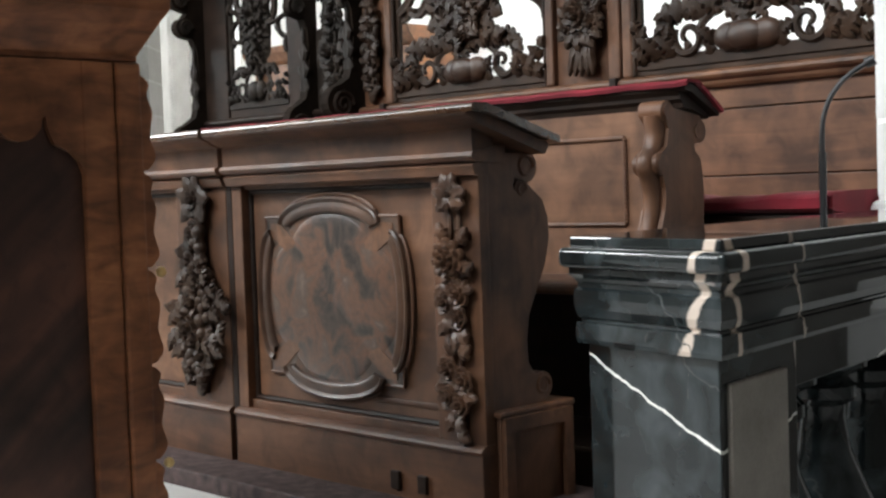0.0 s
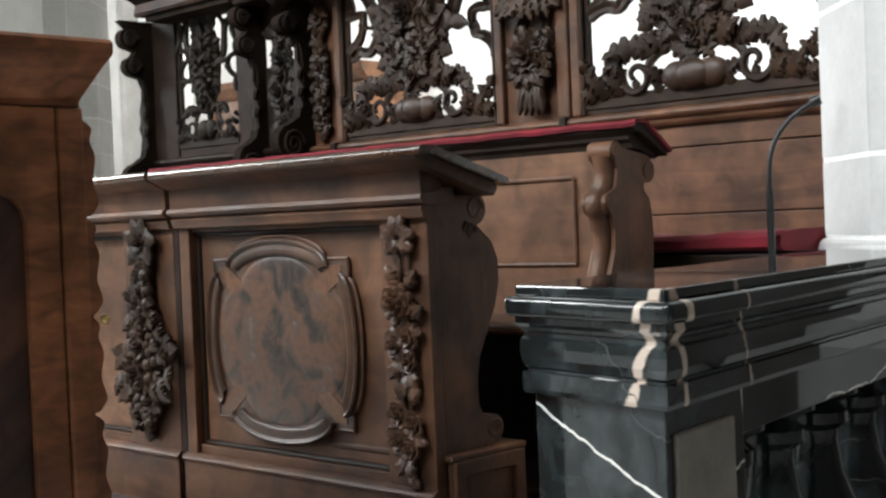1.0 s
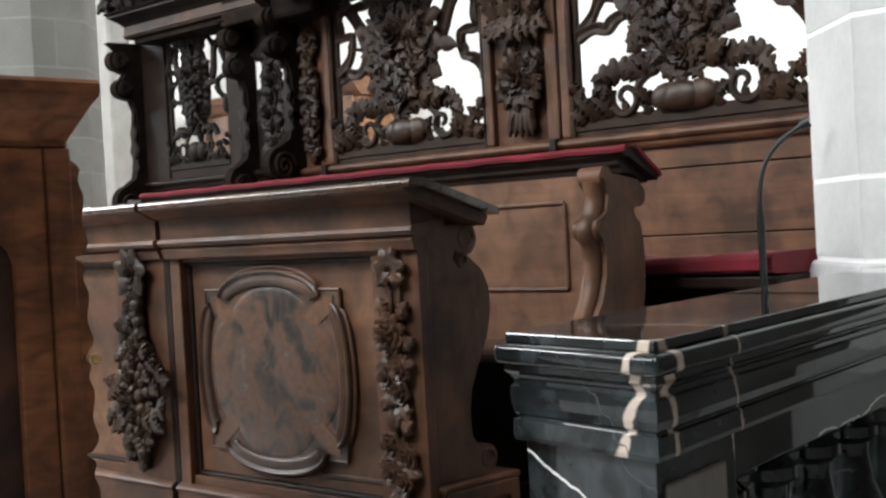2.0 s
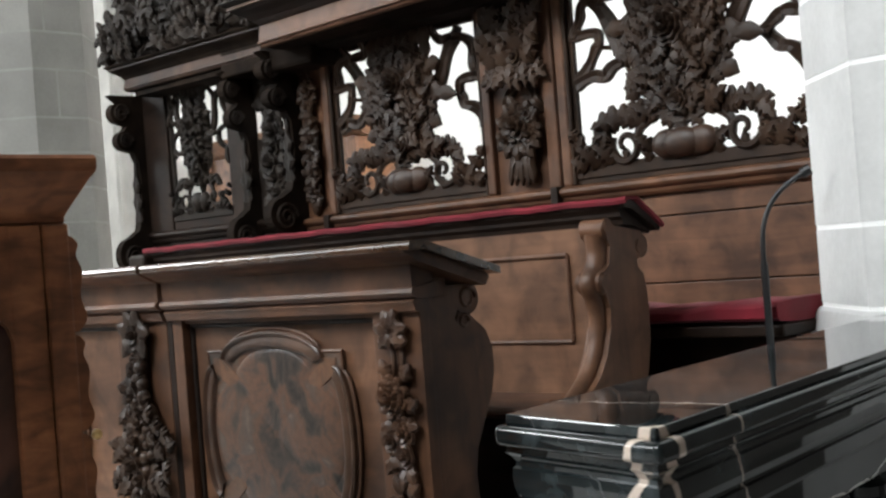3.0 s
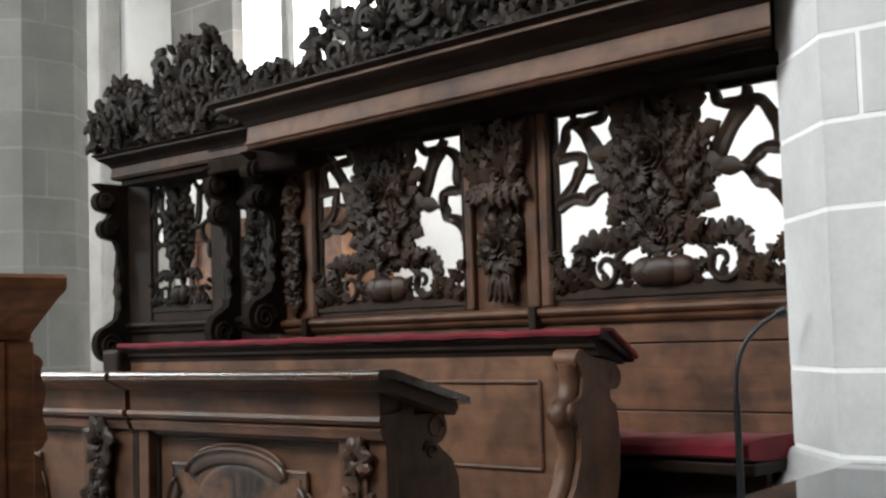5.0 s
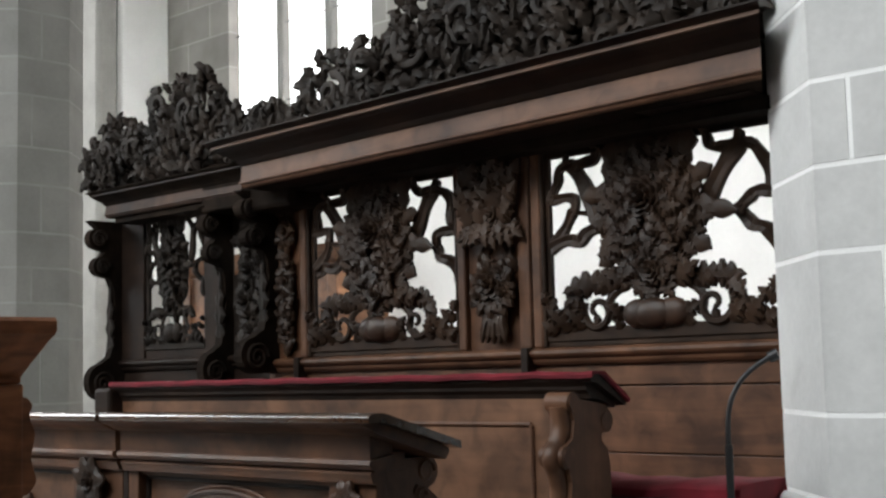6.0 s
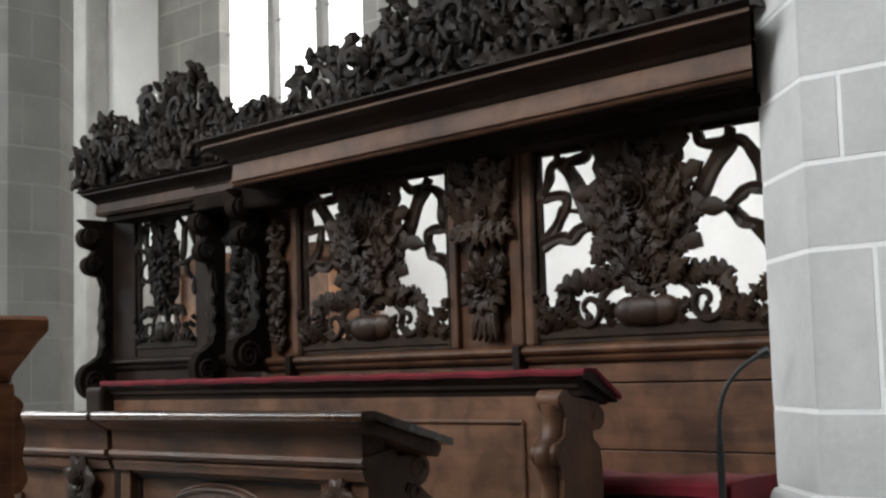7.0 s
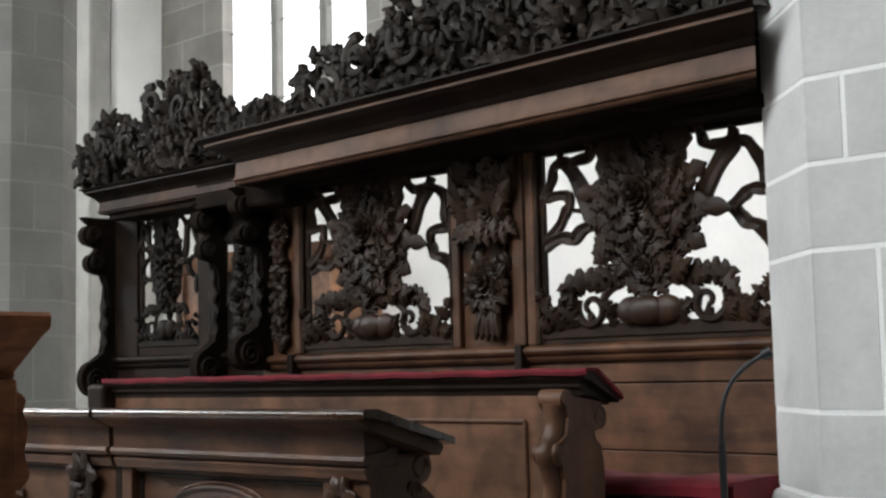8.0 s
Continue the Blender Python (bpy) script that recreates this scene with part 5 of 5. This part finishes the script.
layer("fillet", 0.016, 0.71, 0.7225, 0.002)
# hollow moulding under the slab
bm = bmesh.new()
prof = [(0.026, 0.712), (0.034, 0.706), (0.04, 0.698), (0.04, 0.692), (0.035, 0.688), (0.0335, 0.676), (0.035, 0.66), (0.039, 0.648), (0.044, 0.644), (0.044, 0.641), (0.036, 0.639), (0.0355, 0.615), (0.038, 0.608), (0.05, 0.606)]
rings = []
for o, z in prof:
    o -= 0.012
    rings.append([bm.verts.new((s, t, z + 0.15)) for s, t in ((o, o), (RAIL_W - o, o), (RAIL_W - o, RAIL_L), (o, RAIL_L))])
for a, b in zip(rings, rings[1:]):
    for j in range(4):
        bm.faces.new((a[j], a[(j + 1) % 4], b[(j + 1) % 4], b[j]))
bm.faces.new(rings[0]), bm.faces.new(rings[-1])
part("entablature", sheared(bm), MARBLE, rail)
layer("pillar", 0.04, -0.02, 0.607, 0.003, t1=0.3, mat=MARBLE_PLAIN)
layer("pillar_base", 0.02, -0.15, -0.02, 0.008, t1=0.32, mat=MARBLE_PLAIN)
tagged(layer("inset_panel", 0, 0.1, 0.572, 0.006, t0=0.062, t1=0.255, s0=RAIL_W - 0.05, s1=RAIL_W - 0.032, mat=FELT), "dull grey-brown stone panel")
layer("under_rail", 0.055, 0.53, 0.607, 0.004, t0=0.3)
layer("foot_rail", 0.03, -0.15, -0.03, 0.01, t0=0.3)
layer("end_pillar", 0.04, -0.02, 0.607, 0.003, t0=RAIL_L - 0.35)
for i in range(7):
    t = 0.43 + i * 0.235
    c = RU * (RAIL_W * 0.52) + RW * t
    bal = [(0.085, -0.03), (0.085, 0.03), (0.05, 0.05), (0.045, 0.07), (0.07, 0.1), (0.1, 0.16), (0.105, 0.21), (0.085, 0.28), (0.05, 0.36), (0.04, 0.42), (0.042, 0.44), (0.06, 0.455), (0.06, 0.475), (0.045, 0.49), (0.08, 0.51), (0.08, 0.533)]
    part("baluster", lathe(bmesh.new(), [(r, z + 0.15) for r, z in bal], Matrix.Translation(c), 20), MARBLE, rail, smooth=True)


# ---- veneered cabinet ----
cab = thing("side_cabinet", (-0.335, -0.695, -0.15), "tall veneered wooden cabinet with dark inlaid panel", "cabinet")
part("carcass", cuboid(-0.8, 0, -0.62, 0, 0, 1.3, bevel=0.006), VENEER, cab)
# cove and slab of the top, drawn round the front and the side
bm = bmesh.new()
rings = []
for o, z in ((0.0, 1.29), (0.01, 1.295), (0.01, 1.305), (0.02, 1.315), (0.036, 1.33), (0.06, 1.352), (0.085, 1.375), (0.102, 1.388), (0.108, 1.392), (0.112, 1.4), (0.112, 1.418), (0.106, 1.426)):
    rings.append([bm.verts.new((x, y, z)) for x, y in ((-0.8 - o, -0.62 - o), (o, -0.62 - o), (o, o * 0.25), (-0.8 - o, o * 0.25))])
for a, b in zip(rings, rings[1:]):
    for j in range(4):
        bm.faces.new((a[j], a[(j + 1) % 4], b[(j + 1) % 4], b[j]))
bm.faces.new(rings[0][::-1]), bm.faces.new(rings[-1])
part("top", bm, VENEER, cab)
# raised frame with a scalloped head over the dark panel (on the face towards +x)
SIDE = Matrix(((0, 0, 1, 0), (1, 0, 0, 0), (0, 1, 0, 0), (0, 0, 0, 1)))
part("inlay_panel", cuboid(0.0, 0.006, -0.47, -0.115, 0.05, 1.25, bevel=0.001), INLAY, cab, "near-black inlaid panel with reddish streaks")
part("stile", cuboid(0.0, 0.022, -0.137, -0.06, 0.0, 1.29, bevel=0.004), VENEER, cab)
part("stile", cuboid(0.0, 0.022, -0.62, -0.417, 0.0, 1.29, bevel=0.004), VENEER, cab)
head = [(-0.451, 1.29), (-0.451, 1.05), (-0.44, 1.08), (-0.42, 1.1), (-0.385, 1.115), (-0.378, 1.14)]
for c in (-0.31,):
    head += [(c - 0.058, 1.175)] + arc(c, 1.165, 0.05, 180, 360, 8, 0.045) + [(c + 0.058, 1.175)]
head += [(-0.25, 1.15), (-0.235, 1.115), (-0.2, 1.1), (-0.18, 1.08), (-0.169, 1.05), (-0.169, 1.29)]
part("scalloped_head", prism(bmesh.new(), [(a + 0.033, b) for a, b in head], 0.02, SIDE), VENEER, cab)
part("corner_strip", cuboid(-0.01, 0.03, -0.058, 0.0, 0.0, 1.29, bevel=0.006), VENEER, cab)
rng = random.Random(8)
for i, z in enumerate((1.06, 0.85, 0.64, 0.43, 0.22, 0.01)):
    pr = [(0, 0.0), (0.012, 0.0)] + [tuple(p) for p in glide([Vector(q) for q in ((0.02, 0.006), (0.034, 0.03), (0.022, 0.075), (0.03, 0.125), (0.018, 0.16), (0.024, 0.185), (0.012, 0.2))], 4)] + [(0, 0.205)]
    part("bracket", prism(bmesh.new(), pr, 0.05, Matrix.Translation((0.0, 0.0, z)) @ Matrix(((0, 0, 1, -0.03), (1, 0, 0, 0), (0, 1, 0, 0), (0, 0, 0, 1)))), VENEER, cab)
    if i in (1, 3):
        part("knob", bmesh.ops.create_icosphere(bmk := bmesh.new(), subdivisions=2, radius=0.012, matrix=Matrix.Translation((0.02, 0.035, z - 0.012))) and bmk, BRASS, cab, "small brass knob", True)


# ---- microphone stalk ----
mic = thing("microphone_stalk", (0.245, 1.16, 0.3), "thin black gooseneck stalk standing before the bench", "microphone")
part("stalk", tube(bmesh.new(), [(0, 0, 0.0), (0, 0, 0.25), (0.0, 0, 0.5), (0.0, 0.0, 0.66), (0.006, 0.006, 0.73), (0.025, 0.02, 0.785), (0.06, 0.04, 0.83), (0.11, 0.062, 0.865)], 0.0075, 10), BLACK, mic, smooth=True)
part("sleeve", tube(bmesh.new(), [(0, 0, 0.35), (0, 0, 0.62)], 0.011, 10), BLACK, mic, smooth=True)
part("head", tube(bmesh.new(), [(0.105, 0.06, 0.862), (0.128, 0.07, 0.873)], 0.016, 12), BLACK, mic, smooth=True)
part("foot", lathe(bmesh.new(), [(0.07, 0.0), (0.07, 0.012), (0.02, 0.025)], sides=20), BLACK, mic)


# ---- confessional in the aisle ----
booth = thing("confessional", (-7.15, 5.5, -0.15), "orange-brown wooden confessional against the white aisle wall", "confessional")
part("carcass", cuboid(-1.1, 1.1, -0.1, 0.5, 0, 2.26, bevel=0.01), BOOTH_WOOD, booth)
part("cornice", run(bmesh.new(), [(-0.1, 2.26), (-0.14, 2.29), (-0.2, 2.36), (-0.22, 2.42), (0.5, 2.42), (0.5, 2.26)], -1.2, 1.2), BOOTH_WOOD, booth)
part("middle_rail", cuboid(-1.1, 1.1, -0.14, -0.1, 1.55, 1.68, bevel=0.02), BOOTH_WOOD, booth)
for x in (-1.05, -0.4, 0.4, 1.05):
    part("post", cuboid(x - 0.06, x + 0.06, -0.13, -0.1, 0, 2.26, bevel=0.01), BOOTH_WOOD, booth)


# ---- piers stone by stone, and the floor slabs ----
def octagon(cx, cy, side):
    r = side / (2 * math.sin(math.pi / 8))
    return [(cx + r * math.cos(math.pi / 8 + i * math.pi / 4), cy + r * math.sin(math.pi / 8 + i * math.pi / 4)) for i in range(8)]


PIER_COURSES = [0.78, 1.006, 1.435, 1.668, 1.9, 2.132, 2.45, 2.7, 3.05, 3.3, 3.62, 3.9, 4.3, 4.6, 5.0, 5.35, 5.7, 6.1]


def pier(name, cx, cy, side, mat, joint, label):
    top = thing(name, (cx, cy, 0), label, "pillar", kind="structure")
    core = octagon(0, 0, side)
    part("core", prism(bmesh.new(), core, 9.4, Matrix.Translation((0, 0, -0.16))), joint, top)
    # flared base
    bm = bmesh.new()
    rings = []
    for z, g in ((-0.15, 1.32), (0.5, 1.3), (0.58, 1.22), (0.7, 1.06), (0.765, 1.02), (0.775, 1.0)):
        rings.append([bm.verts.new((x * g, y * g, z)) for x, y in octagon(0, 0, side + 0.006)])
    for a, c in zip(rings, rings[1:]):
        for j in range(8):
            bm.faces.new((a[j], a[(j + 1) % 8], c[(j + 1) % 8], c[j]))
    bm.faces.new(rings[0][::-1]), bm.faces.new(rings[-1])
    part("base", bm, mat, top)
    rng = random.Random(name)
    for i, (z0, z1) in enumerate(zip(PIER_COURSES, PIER_COURSES[1:])):
        for k in range(8):
            (ax, ay), (bx, by) = core[k], core[(k + 1) % 8]
            cuts = [0, 1]
            if k % 2 == 1 and i % 2 == 1:
                cuts = [0, 0.455 if i % 4 == 1 else 0.27, 1]
            for f0, f1 in zip(cuts, cuts[1:]):
                g0, g1 = (0.0075 if f0 else -0.0012), (0.0075 if f1 < 1 else -0.0012)
                ln = side
                p0, p1 = f0 * ln + g0, f1 * ln - g1
                d = Vector((bx - ax, by - ay, 0)).normalized()
                nrm = Vector((d.y, -d.x, 0))
                m = Matrix(((d.x, -nrm.x, 0, ax), (d.y, -nrm.y, 0, ay), (0, 0, 1, 0), (0, 0, 0, 1)))
                bm = cuboid(p0, p1, -0.0012 - 0.001 * rng.random(), 0.02, z0 + 0.0075, z1 - 0.0075, bevel=0)
                bm.transform(m)
                part("stone", bm, mat, top)
    return top


# piers of the arcade
pier("pier_1", 0.765, 1.61, 0.4, STONE, MORTAR, "pale octagonal sandstone pier with white joints")
# same stone as pier_1, with its shade put into a greyer tone
pier("pier_2", -6.065, 2.375, 0.38, GREY_SHADED_STONE, SHADED_MORTAR, "octagonal sandstone pier beside the stalls, its shade in the stone colour")

for i in range(14):
    for j in range(4):
        x, y = -3.4 + i * 0.36, -1.66 + j * 0.36
        part("floor_slab", cuboid(x + 0.003, x + 0.357, y + 0.003, y + 0.357, -0.16, -0.15, bevel=0), PALE_SLAB if (i + j) % 2 else FLOOR, bpy.data.objects["floor"])
